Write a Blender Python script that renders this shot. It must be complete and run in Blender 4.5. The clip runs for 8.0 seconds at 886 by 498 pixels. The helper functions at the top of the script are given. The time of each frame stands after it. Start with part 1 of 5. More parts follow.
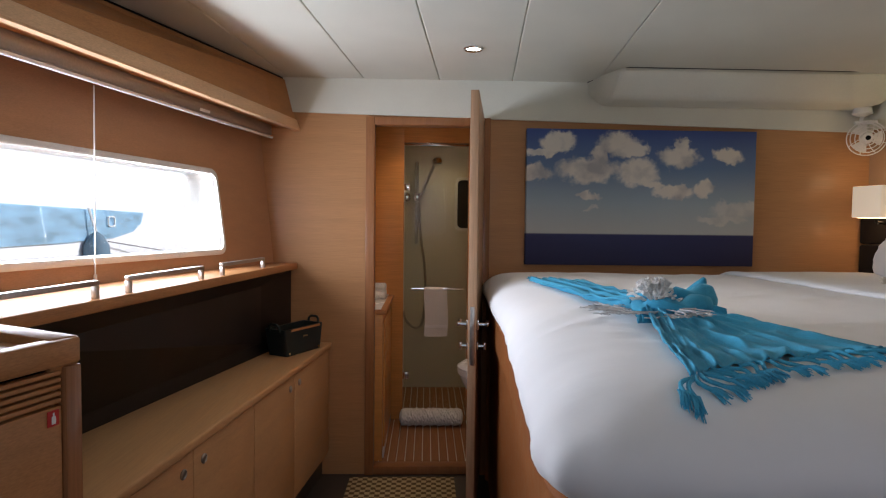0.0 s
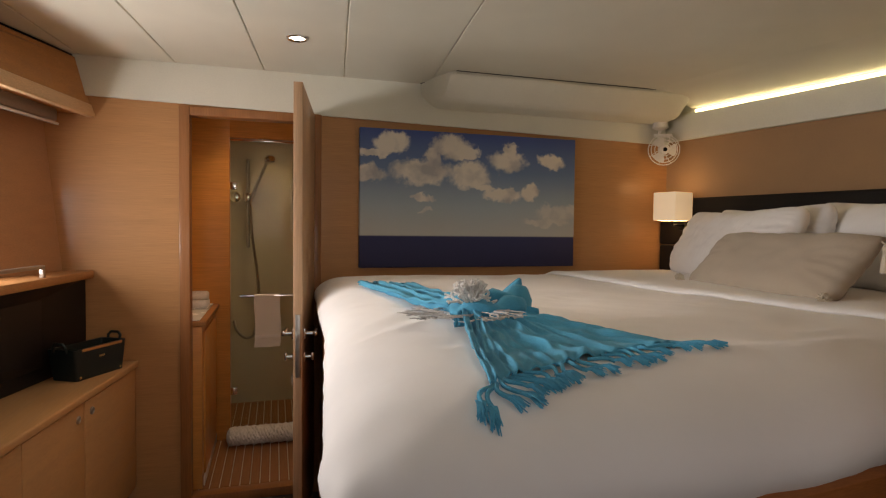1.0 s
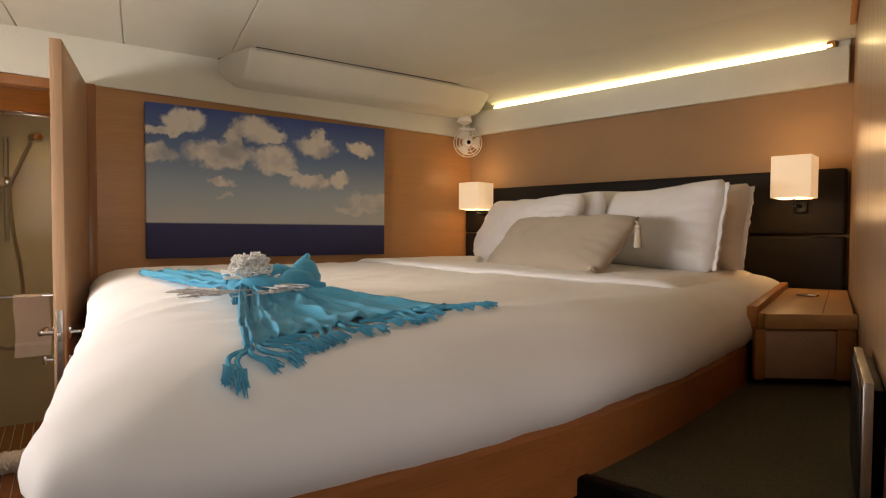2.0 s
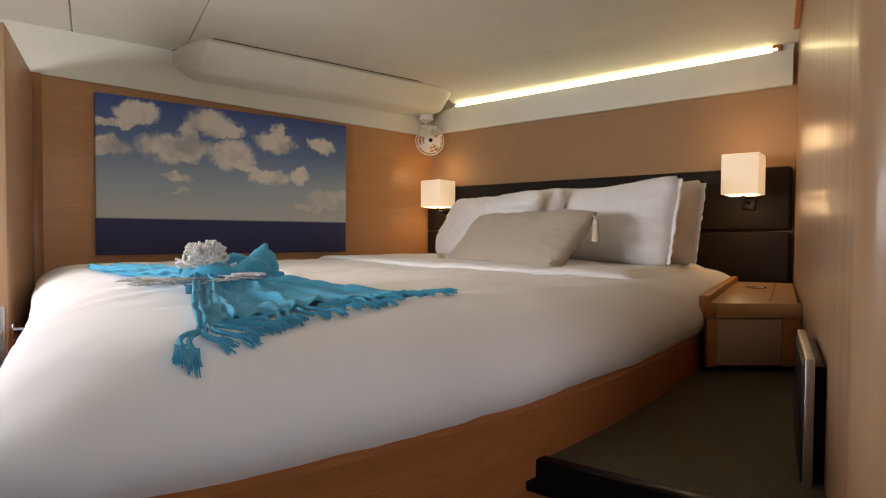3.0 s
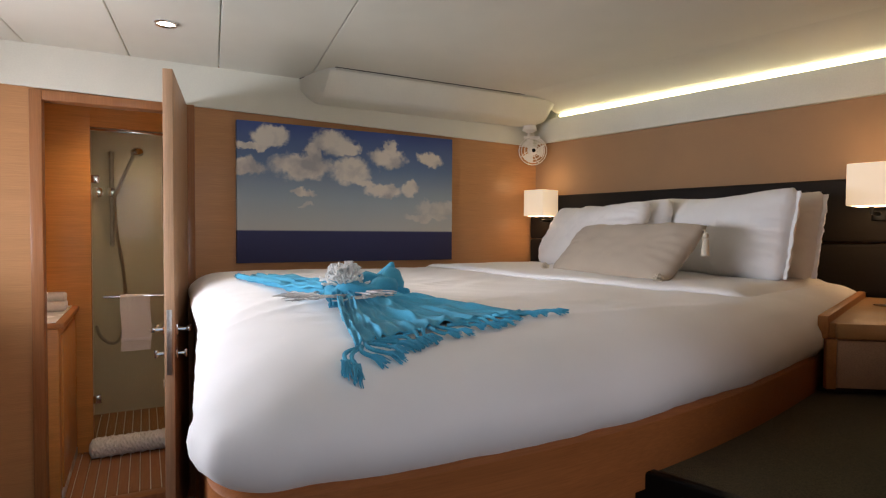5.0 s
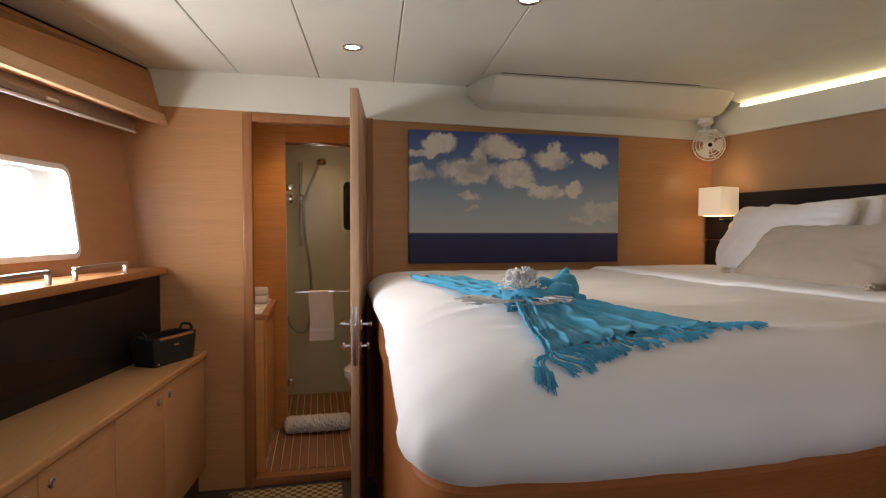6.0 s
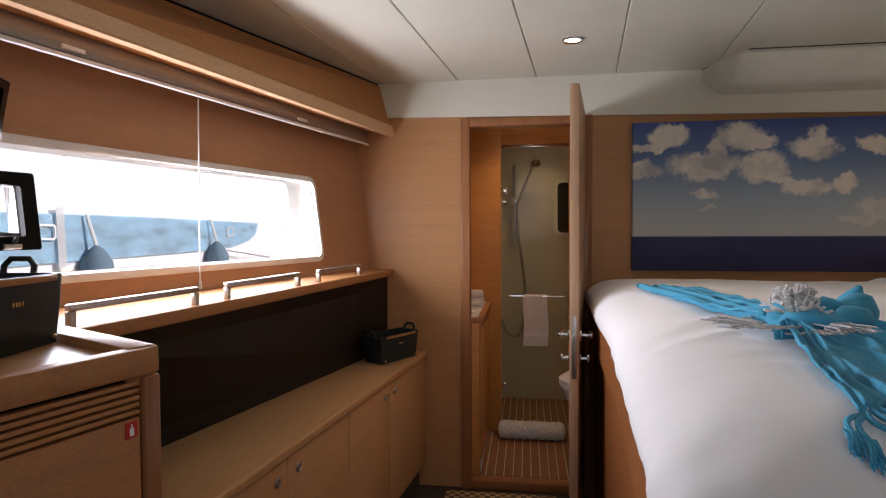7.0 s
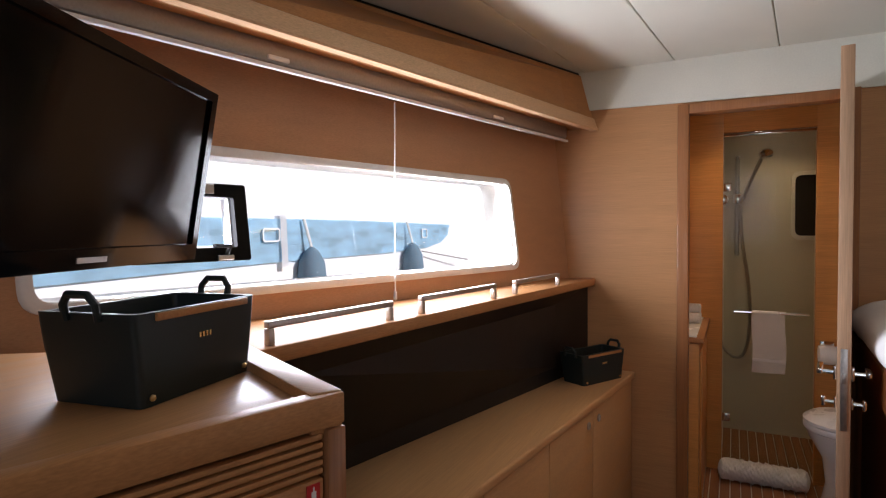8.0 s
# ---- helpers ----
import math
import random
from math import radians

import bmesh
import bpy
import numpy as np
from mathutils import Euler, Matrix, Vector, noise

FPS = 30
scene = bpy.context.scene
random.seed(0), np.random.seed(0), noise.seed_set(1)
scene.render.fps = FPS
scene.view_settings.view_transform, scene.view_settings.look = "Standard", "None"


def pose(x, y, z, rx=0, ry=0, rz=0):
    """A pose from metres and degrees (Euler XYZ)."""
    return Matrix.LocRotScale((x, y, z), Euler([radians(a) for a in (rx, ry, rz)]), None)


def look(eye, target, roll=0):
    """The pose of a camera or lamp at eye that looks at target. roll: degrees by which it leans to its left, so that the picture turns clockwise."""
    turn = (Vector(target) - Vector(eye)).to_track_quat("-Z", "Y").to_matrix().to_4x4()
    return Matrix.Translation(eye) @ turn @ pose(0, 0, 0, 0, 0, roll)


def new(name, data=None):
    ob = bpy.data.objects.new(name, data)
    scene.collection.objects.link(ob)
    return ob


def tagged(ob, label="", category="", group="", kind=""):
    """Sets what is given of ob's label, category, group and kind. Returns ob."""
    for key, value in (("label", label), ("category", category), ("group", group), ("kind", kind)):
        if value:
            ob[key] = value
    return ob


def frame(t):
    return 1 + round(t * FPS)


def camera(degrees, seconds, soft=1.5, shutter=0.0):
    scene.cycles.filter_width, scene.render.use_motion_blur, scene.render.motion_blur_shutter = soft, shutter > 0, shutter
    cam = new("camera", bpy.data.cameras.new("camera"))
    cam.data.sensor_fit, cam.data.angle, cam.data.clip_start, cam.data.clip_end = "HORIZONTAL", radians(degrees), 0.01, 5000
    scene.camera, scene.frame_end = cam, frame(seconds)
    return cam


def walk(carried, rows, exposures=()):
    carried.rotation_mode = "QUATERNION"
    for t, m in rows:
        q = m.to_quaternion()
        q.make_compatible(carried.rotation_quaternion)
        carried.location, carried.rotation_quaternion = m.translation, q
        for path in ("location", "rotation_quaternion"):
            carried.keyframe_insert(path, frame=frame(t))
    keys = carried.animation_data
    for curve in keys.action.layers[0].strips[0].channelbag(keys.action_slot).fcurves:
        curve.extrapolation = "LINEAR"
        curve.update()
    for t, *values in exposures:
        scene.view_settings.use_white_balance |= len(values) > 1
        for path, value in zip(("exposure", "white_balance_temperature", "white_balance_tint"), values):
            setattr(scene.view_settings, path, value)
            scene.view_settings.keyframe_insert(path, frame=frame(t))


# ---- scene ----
# ---- camera ----
cam = camera(76.2, 8.0, soft=1.2)
ROWS = [
    (0.0, -0.031, -0.039, 1.318, -1.60, -2.44, -0.63),
    (0.5, 0.015, 0.019, 1.323, -7.90, -2.18, -0.65),
    (1.0, 0.073, 0.048, 1.314, -16.55, -1.97, -0.61),
    (1.5, 0.136, 0.040, 1.307, -26.84, -2.01, -0.48),
    (2.0, 0.172, 0.034, 1.251, -33.81, -1.85, -0.31),
    (2.2, 0.173, 0.032, 1.239, -35.27, -1.72, -0.33),
    (2.7, 0.175, 0.030, 1.224, -36.97, -1.57, -0.35),
    (3.2, 0.176, 0.029, 1.217, -37.79, -1.49, -0.37),
    (3.5, 0.176, 0.028, 1.216, -37.87, -1.49, -0.37),
    (4.0, 0.152, 0.021, 1.266, -38.27, -1.43, -0.38),
    (4.2, 0.142, 0.009, 1.280, -37.73, -1.34, -0.52),
    (5.3, 0.058, -0.055, 1.270, -23.40, -1.76, -0.14),
    (5.5, 0.048, -0.059, 1.274, -20.81, -1.80, -0.09),
    (6.0, 0.013, -0.050, 1.292, -12.43, -1.86, -0.07),
    (6.5, -0.022, -0.010, 1.303, -2.14, -1.86, 0.04),
    (7.0, -0.020, 0.067, 1.310, 8.51, -1.82, 0.24),
    (7.5, -0.052, 0.169, 1.312, 18.14, -1.86, 0.53),
    (8.0, -0.133, 0.265, 1.335, 27.24, -1.72, 0.46),
]
walk(cam, [(t, pose(x, y, z, 0, 0, yaw) @ pose(0, 0, 0, pitch) @ pose(0, 0, 0, 0, roll) @ pose(0, 0, 0, 90))
           for t, x, y, z, yaw, pitch, roll in ROWS],
     exposures=[(0.0, -0.53, 6100, 19), (0.5, -0.51, 7200, 20), (1.0, -0.49, 7800, 22), (1.5, -0.22, 8200, 23), (2.0, -0.09, 8000, 22), (3.5, 0.03, 6500, 20), (4.0, 0.03, 6400, 20),
                (5.5, -0.05, 6600, 21), (6.0, -0.25, 7000, 22), (6.5, -0.49, 6800, 23), (7.0, -0.57, 6600, 24), (7.5, -0.57, 6500, 24), (8.0, -0.47, 6350, 22)])

# ---- light ----
world = bpy.data.worlds.new("sky")
scene.world = world
world.use_nodes = True
wn = world.node_tree
sky = wn.nodes.new("ShaderNodeTexSky")
sky.sky_type = 'NISHITA'
sky.sun_disc = False
sky.sun_elevation = radians(28)
sky.sun_rotation = radians(79)
bgn = wn.nodes["Background"]
wn.links.new(sky.outputs[0], bgn.inputs[0])
bgn.inputs[1].default_value = 0.15


def lamp(name, kind, power, colour, m, **kw):
    data = bpy.data.lights.new(name, kind)
    data.energy, data.color = power, colour
    for k, v in kw.items():
        if k == "size":
            data.size = v
        elif k == "size_y":
            data.shape = 'RECTANGLE'
            data.size_y = v
        elif k == "angle":
            data.angle = v
        elif k == "radius":
            data.shadow_soft_size = v
        elif k == "spot":
            data.spot_size, data.spot_blend = v
    ob = new(name, data)
    ob.matrix_world = m
    return ob


lamp("sun", 'SUN', 5.0, (1, 0.97, 0.93), look((10, 2.0, 5.4), (0, 0, 0)), angle=radians(0.5))

# ---- materials ----
def mat(name, base, rough=0.5, metal=0.0, var=0.12, scale=(6, 6, 6), detail=6, fine=0.04, fine_scale=(160, 160, 160),
        bump=0.05, bump_dist=0.002, emit=None, coat=0.0, spec=0.5, sheen=0.0, trans=0.0, ior=1.45):
    """A surface with two scales of variation in object space: broad stains and fine grain."""
    m = bpy.data.materials.new(name)
    m.use_nodes = True
    t = m.node_tree
    b = t.nodes["Principled BSDF"]
    co = t.nodes.new("ShaderNodeTexCoord")

    def tex(sc, det):
        mp = t.nodes.new("ShaderNodeMapping")
        mp.inputs["Scale"].default_value = sc
        t.links.new(co.outputs["Object"], mp.inputs[0])
        n = t.nodes.new("ShaderNodeTexNoise")
        n.inputs["Scale"].default_value = 1.0
        n.inputs["Detail"].default_value = det
        t.links.new(mp.outputs[0], n.inputs["Vector"])
        return n.outputs[0]
    broad, grain = tex(scale, detail), tex(fine_scale, 3)

    def scaled(v, lo, hi):
        r = t.nodes.new("ShaderNodeMapRange")
        r.inputs[1].default_value, r.inputs[2].default_value = 0.3, 0.7
        r.inputs[3].default_value, r.inputs[4].default_value = lo, hi
        t.links.new(v, r.inputs[0])
        return r.outputs[0]
    mul = t.nodes.new("ShaderNodeMath")
    mul.operation = 'MULTIPLY'
    t.links.new(scaled(broad, 1 - var, 1 + var), mul.inputs[0])
    t.links.new(scaled(grain, 1 - fine * 2, 1 + fine * 2), mul.inputs[1])
    col = t.nodes.new("ShaderNodeVectorMath")
    col.operation = 'SCALE'
    col.inputs[0].default_value = base
    t.links.new(mul.outputs[0], col.inputs["Scale"])
    t.links.new(col.outputs[0], b.inputs["Base Color"])
    t.links.new(scaled(broad, max(rough - 0.06, 0.02), min(rough + 0.06, 1)), b.inputs["Roughness"])
    b.inputs["Metallic"].default_value = metal
    b.inputs["Coat Weight"].default_value = coat
    b.inputs["Coat Roughness"].default_value = 0.12
    b.inputs["Specular IOR Level"].default_value = spec
    b.inputs["Sheen Weight"].default_value = sheen
    b.inputs["Transmission Weight"].default_value = trans
    b.inputs["IOR"].default_value = ior
    if bump:
        bp = t.nodes.new("ShaderNodeBump")
        bp.inputs["Strength"].default_value = bump
        bp.inputs["Distance"].default_value = bump_dist
        t.links.new(grain, bp.inputs["Height"])
        t.links.new(bp.outputs[0], b.inputs["Normal"])
    if emit:
        b.inputs["Emission Color"].default_value = (*emit[0], 1)
        b.inputs["Emission Strength"].default_value = emit[1]
    return m


def wood(name, base, along, rough=0.46, var=0.1, fine=0.06, coat=0.04):
    """Veneer: grain drawn out along one axis."""
    k = {"x": (1.2, 30, 30), "y": (30, 1.2, 30), "z": (30, 30, 1.2)}[along]
    f = {"x": (9, 420, 420), "y": (420, 9, 420), "z": (420, 420, 9)}[along]
    return mat(name, base, rough, var=var, scale=k, fine=fine, fine_scale=f, bump=0.06, bump_dist=0.001, coat=coat, spec=0.25)


OAK = (0.46, 0.215, 0.082)
M_wall = wood("wall_veneer", (0.45, 0.23, 0.100), "x", rough=0.40, var=0.05, fine=0.05, coat=0.12)
M_wall_w = wood("side_veneer", (0.47, 0.25, 0.13), "y", rough=0.45, var=0.05, fine=0.04, coat=0.05)
M_oak_x = wood("oak_across", OAK, "x")
M_oak_y = wood("oak_lengthwise", OAK, "y")
M_oak_z = wood("oak_upright", (0.31, 0.13, 0.05), "z", coat=0.3)
M_rim = wood("bed_rim_oak", (0.33, 0.115, 0.034), "x", coat=0.3)
M_bench = wood("bench_maple", (0.54, 0.315, 0.145), "y", var=0.06, fine=0.04)
M_door = wood("door_oak", (0.44, 0.27, 0.16), "z")
M_gloss = wood("partition_gloss", (0.37, 0.225, 0.125), "z", rough=0.34, var=0.025, fine=0.02, coat=0.12)
M_teak = wood("teak", (0.30, 0.135, 0.06), "y", rough=0.5)
M_bath = wood("bath_panel", (0.62, 0.29, 0.085), "x", rough=0.35, var=0.05)
M_ceiling = mat("ceiling_vinyl", (0.63, 0.625, 0.535), 0.6, var=0.03, fine=0.02, fine_scale=(500, 500, 500), bump=0.08)
M_cornice = mat("cornice_vinyl", (0.68, 0.68, 0.59), 0.5, var=0.03, fine=0.015, bump=0.05)
M_plastic = mat("white_plastic", (0.80, 0.78, 0.74), 0.3, var=0.03, fine=0.01, bump=0.02)
M_gelcoat = mat("white_gelcoat", (0.86, 0.87, 0.88), 0.25, var=0.02, fine=0.01, bump=0)
M_fabric_wall = mat("tan_wall_fabric", (0.37, 0.22, 0.115), 0.75, var=0.05, fine=0.06, fine_scale=(700, 700, 700), bump=0.25)
M_cotton = mat("white_cotton", (0.88, 0.87, 0.86), 0.85, var=0.03, scale=(4, 4, 4), fine=0.02, fine_scale=(900, 900, 900), bump=0.12, sheen=0.2)
M_duvet = mat("drawn_cotton", (0.88, 0.87, 0.86), 0.85, var=0.03, scale=(4, 4, 4), fine=0.0, fine_scale=(8, 19, 12), bump=0.15, bump_dist=0.008, sheen=0.2)
M_pillow = mat("pillow_cotton", (0.88, 0.87, 0.86), 0.85, var=0.03, scale=(4, 4, 4), fine=0.0, fine_scale=(13, 20, 11), bump=0.5, bump_dist=0.012, sheen=0.2)
M_linen = mat("beige_linen", (0.50, 0.42, 0.33), 0.9, var=0.06, fine=0.1, fine_scale=(600, 600, 600), bump=0.4, sheen=0.2)
M_tassel = mat("ecru_yarn", (0.66, 0.58, 0.46), 0.9, var=0.06, fine=0.1, fine_scale=(600, 600, 600), bump=0.3)
M_scarf = mat("turquoise_wool", (0.045, 0.35, 0.54), 0.85, var=0.12, fine=0.12, fine_scale=(500, 500, 500), bump=0.35, sheen=0.08)
M_coral = mat("white_coral", (0.78, 0.76, 0.73), 0.8, var=0.08, fine=0.12, fine_scale=(300, 300, 300), bump=0.5)
M_silver = mat("silver_twig", (0.50, 0.49, 0.48), 0.5, metal=0.0, var=0.1, fine=0.1, bump=0.2)
M_leather = mat("dark_leather", (0.010, 0.007, 0.005), 0.7, spec=0.3, var=0.15, fine=0.15, fine_scale=(260, 260, 260), bump=0.3)
M_black = mat("black_panel", (0.008, 0.007, 0.007), 0.46, var=0.2, scale=(3, 3, 3), fine=0.08, bump=0.03)
M_bag = mat("green_black_leatherette", (0.010, 0.018, 0.018), 0.42, var=0.12, fine=0.10, fine_scale=(900, 900, 900), bump=0.10)
M_blackplastic = mat("black_plastic", (0.004, 0.004, 0.004), 0.34, spec=0.15, var=0.1, fine=0.05, bump=0.03)
M_screen = mat("tv_glass", (0.002, 0.002, 0.002), 0.10, spec=0.3, var=0.05, fine=0.0, bump=0)
M_steel = mat("brushed_steel", (0.48, 0.46, 0.43), 0.36, metal=1.0, var=0.06, fine=0.08, fine_scale=(60, 900, 60), bump=0.05)
M_chrome = mat("chrome", (0.75, 0.75, 0.75), 0.1, metal=1.0, var=0.03, fine=0.02, bump=0)
M_brass = mat("brass", (0.72, 0.50, 0.22), 0.28, metal=1.0, var=0.05, fine=0.03, bump=0.02)
M_alu = mat("grey_aluminium", (0.34, 0.32, 0.30), 0.4, metal=0.6, var=0.05, fine=0.03, bump=0.02)
M_carpet = mat("olive_carpet", (0.085, 0.070, 0.036), 0.95, var=0.12, fine=0.25, fine_scale=(450, 450, 450), bump=0.6, bump_dist=0.004)
M_floor = mat("dark_floor", (0.05, 0.04, 0.032), 0.45, var=0.15, fine=0.1, bump=0.1)
M_towel = mat("terry", (0.80, 0.78, 0.74), 0.95, var=0.05, fine=0.15, fine_scale=(420, 420, 420), bump=0.7, bump_dist=0.004, sheen=0.4)
M_shade = mat("lamp_shade", (0.85, 0.78, 0.66), 0.8, var=0.04, fine=0.05, fine_scale=(700, 700, 700), bump=0.1, emit=((1.0, 0.76, 0.46), 0.48))
M_bulb = mat("bulb", (1, 0.9, 0.7), 0.5, var=0, fine=0, bump=0, emit=((1.0, 0.62, 0.28), 8.3))
M_led = mat("led_strip", (1, 0.95, 0.8), 0.5, var=0, fine=0, bump=0, emit=((1.0, 0.90, 0.50), 7.0))
M_spot = mat("spot_lens", (1, 0.95, 0.85), 0.4, var=0, fine=0, bump=0, emit=((1.0, 0.86, 0.66), 26.0))
M_red = mat("red_label", (0.50, 0.02, 0.02), 0.4, var=0.05, fine=0.02, bump=0)
M_white = mat("white_print", (0.8, 0.8, 0.78), 0.5, var=0.02, fine=0.01, bump=0)
M_bluewin = mat("boat_glazing", (0.50, 0.78, 0.95), 0.3, var=0.2, scale=(1, 2, 6), fine=0.05, bump=0)
M_showerwall = mat("shower_laminate", (0.68, 0.63, 0.51), 0.35, var=0.04, fine=0.02, bump=0.02)
M_ceramic = mat("ceramic", (0.8, 0.8, 0.78), 0.12, var=0.02, fine=0.01, bump=0)


def clear_glass(name, tint, gloss=0.06):
    """Thin clear pane: see-through with a faint mirror."""
    m = bpy.data.materials.new(name)
    m.use_nodes = True
    t = m.node_tree
    t.nodes.clear()
    o, mix = t.nodes.new("ShaderNodeOutputMaterial"), t.nodes.new("ShaderNodeMixShader")
    tr, gl = t.nodes.new("ShaderNodeBsdfTransparent"), t.nodes.new("ShaderNodeBsdfGlossy")
    tr.inputs[0].default_value = (*tint, 1)
    gl.inputs["Roughness"].default_value = 0.02
    mix.inputs[0].default_value = gloss
    t.links.new(tr.outputs[0], mix.inputs[1])
    t.links.new(gl.outputs[0], mix.inputs[2])
    t.links.new(mix.outputs[0], o.inputs[0])
    return m


M_glass = clear_glass("window_pane", (0.96, 0.98, 0.98))
M_showerglass = clear_glass("shower_pane", (0.90, 0.92, 0.88), 0.010)

# ---- mesh helpers ----
def thing(name, base, label, category, group="", kind=""):
    ob = new(name)
    ob.empty_display_size = 0.05
    ob.location = base
    return tagged(ob, label, category, group, kind)


def finish(bm, smooth=None):
    bmesh.ops.recalc_face_normals(bm, faces=bm.faces)
    if smooth is not None:
        for f in bm.faces:
            f.smooth = True
        for e in bm.edges:
            if len(e.link_faces) == 2 and e.calc_face_angle(0) > radians(smooth):
                e.smooth = False
    return bm


def obj(name, bm, material, smooth=None):
    finish(bm, smooth)
    me = bpy.data.meshes.new(name)
    bm.to_mesh(me)
    bm.free()
    me.materials.append(material)
    return new(name, me)


def root_of(p):
    v = Vector()
    while p is not None:
        v += p.location
        p = p.parent
    return v


def part(name, bm, material, parent, label="", smooth=35):
    """One mesh, drawn in world metres, hung under its thing or part."""
    base = root_of(parent)
    bmesh.ops.translate(bm, verts=bm.verts, vec=-base)
    ob = obj(name, bm, material, smooth)
    ob.parent = parent
    return tagged(ob, label) if label else ob


def single(name, bm, material, label="", category="", group="", kind="", smooth=35, base=None):
    """A thing of one mesh."""
    if base is not None:
        bmesh.ops.translate(bm, verts=bm.verts, vec=-Vector(base))
    ob = obj(name, bm, material, smooth)
    if base is not None:
        ob.location = base
    return tagged(ob, label, category, group, kind)


def box(lo, hi, bevel=0.0, bm=None, m=None, seg=2):
    b = bmesh.new()
    c = [(x, y, z) for x in (lo[0], hi[0]) for y in (lo[1], hi[1]) for z in (lo[2], hi[2])]
    v = [b.verts.new(p) for p in c]
    for f in ((0, 1, 3, 2), (4, 6, 7, 5), (0, 4, 5, 1), (2, 3, 7, 6), (0, 2, 6, 4), (1, 5, 7, 3)):
        b.faces.new([v[i] for i in f])
    bmesh.ops.recalc_face_normals(b, faces=b.faces)
    if bevel:
        bmesh.ops.bevel(b, geom=b.edges[:], offset=bevel, segments=seg, profile=0.5, affect='EDGES')
    if m is not None:
        bmesh.ops.transform(b, matrix=m, verts=b.verts)
    return join(bm, b)


def join(bm, b):
    if bm is None:
        return b
    me = bpy.data.meshes.new("tmp")
    b.to_mesh(me)
    b.free()
    bm.from_mesh(me)
    bpy.data.meshes.remove(me)
    return bm


def prism(poly, z0, z1, bevel=0.0, bm=None, m=None, seg=2):
    """A polygon in plan, raised from z0 to z1."""
    b = bmesh.new()
    lo = [b.verts.new((x, y, z0)) for x, y in poly]
    hi = [b.verts.new((x, y, z1)) for x, y in poly]
    b.faces.new(lo[::-1])
    b.faces.new(hi)
    for i in range(len(poly)):
        j = (i + 1) % len(poly)
        b.faces.new((lo[i], lo[j], hi[j], hi[i]))
    bmesh.ops.recalc_face_normals(b, faces=b.faces)
    if bevel:
        bmesh.ops.bevel(b, geom=b.edges[:], offset=bevel, segments=seg, profile=0.5, affect='EDGES')
    if m is not None:
        bmesh.ops.transform(b, matrix=m, verts=b.verts)
    return join(bm, b)


def tube(points, r, bm=None, n=10, r_end=None, cap=True):
    """A round bar along a line of points, tapering to r_end."""
    b = bmesh.new()
    pts = [Vector(p) for p in points]
    rings, up = [], None
    for i, p in enumerate(pts):
        d = (pts[min(i + 1, len(pts) - 1)] - pts[max(i - 1, 0)]).normalized()
        if up is None:
            up = d.orthogonal().normalized()
        up = (up - d * up.dot(d)).normalized()
        side = d.cross(up)
        k = i / max(len(pts) - 1, 1)
        rr = r if r_end is None else r + (r_end - r) * k
        rings.append([b.verts.new(p + rr * (math.cos(a) * up + math.sin(a) * side))
                      for a in (2 * math.pi * j / n for j in range(n))])
    for a, c in zip(rings, rings[1:]):
        for j in range(n):
            b.faces.new((a[j], a[(j + 1) % n], c[(j + 1) % n], c[j]))
    if cap:
        b.faces.new(rings[0][::-1])
        b.faces.new(rings[-1])
    return join(bm, b)


def lathe(profile, m=None, n=24, bm=None, cap=True):
    """A profile of (radius, height) turned about z, then set at the pose m."""
    b = bmesh.new()
    rings = [[b.verts.new((r * math.cos(2 * math.pi * j / n), r * math.sin(2 * math.pi * j / n), z)) for j in range(n)] for r, z in profile]
    for a, c in zip(rings, rings[1:]):
        for j in range(n):
            b.faces.new((a[j], a[(j + 1) % n], c[(j + 1) % n], c[j]))
    if cap:
        b.faces.new(rings[0][::-1])
        b.faces.new(rings[-1])
    if m is not None:
        bmesh.ops.transform(b, matrix=m, verts=b.verts)
    return join(bm, b)


def sheet(f, nu, nv, bm=None, thick=0.0):
    """A grid surface f(u, v), u and v from 0 to 1, with a thickness below it."""
    b = bmesh.new()
    g = [[b.verts.new(f(i / nu, j / nv)) for j in range(nv + 1)] for i in range(nu + 1)]
    for i in range(nu):
        for j in range(nv):
            b.faces.new((g[i][j], g[i + 1][j], g[i + 1][j + 1], g[i][j + 1]))
    if thick:
        bmesh.ops.recalc_face_normals(b, faces=b.faces)
        bmesh.ops.solidify(b, geom=b.faces[:], thickness=thick)
    return join(bm, b)


def frame_at(o, along, up=(0, 0, 1)):
    """A pose with x along a direction, z as near up as it can be, at o."""
    x = Vector(along).normalized()
    z = Vector(up)
    y = z.cross(x).normalized()
    z = x.cross(y)
    return Matrix(((x.x, y.x, z.x, o[0]), (x.y, y.y, z.y, o[1]), (x.z, y.z, z.z, o[2]), (0, 0, 0, 1)))


def ring_frame(outer, inner, z0, z1, bm=None, m=None):
    """A flat frame between two polygons of equal length, from z0 to z1."""
    b = bmesh.new()
    n = len(outer)
    v = [[b.verts.new((x, y, z)) for x, y in poly] for poly in (outer, inner) for z in (z0, z1)]
    o0, o1, i0, i1 = v
    for i in range(n):
        j = (i + 1) % n
        b.faces.new((o0[i], o0[j], o1[j], o1[i]))
        b.faces.new((i0[j], i0[i], i1[i], i1[j]))
        b.faces.new((o1[i], o1[j], i1[j], i1[i]))
        b.faces.new((o0[j], o0[i], i0[i], i0[j]))
    if m is not None:
        bmesh.ops.transform(b, matrix=m, verts=b.verts)
    return join(bm, b)


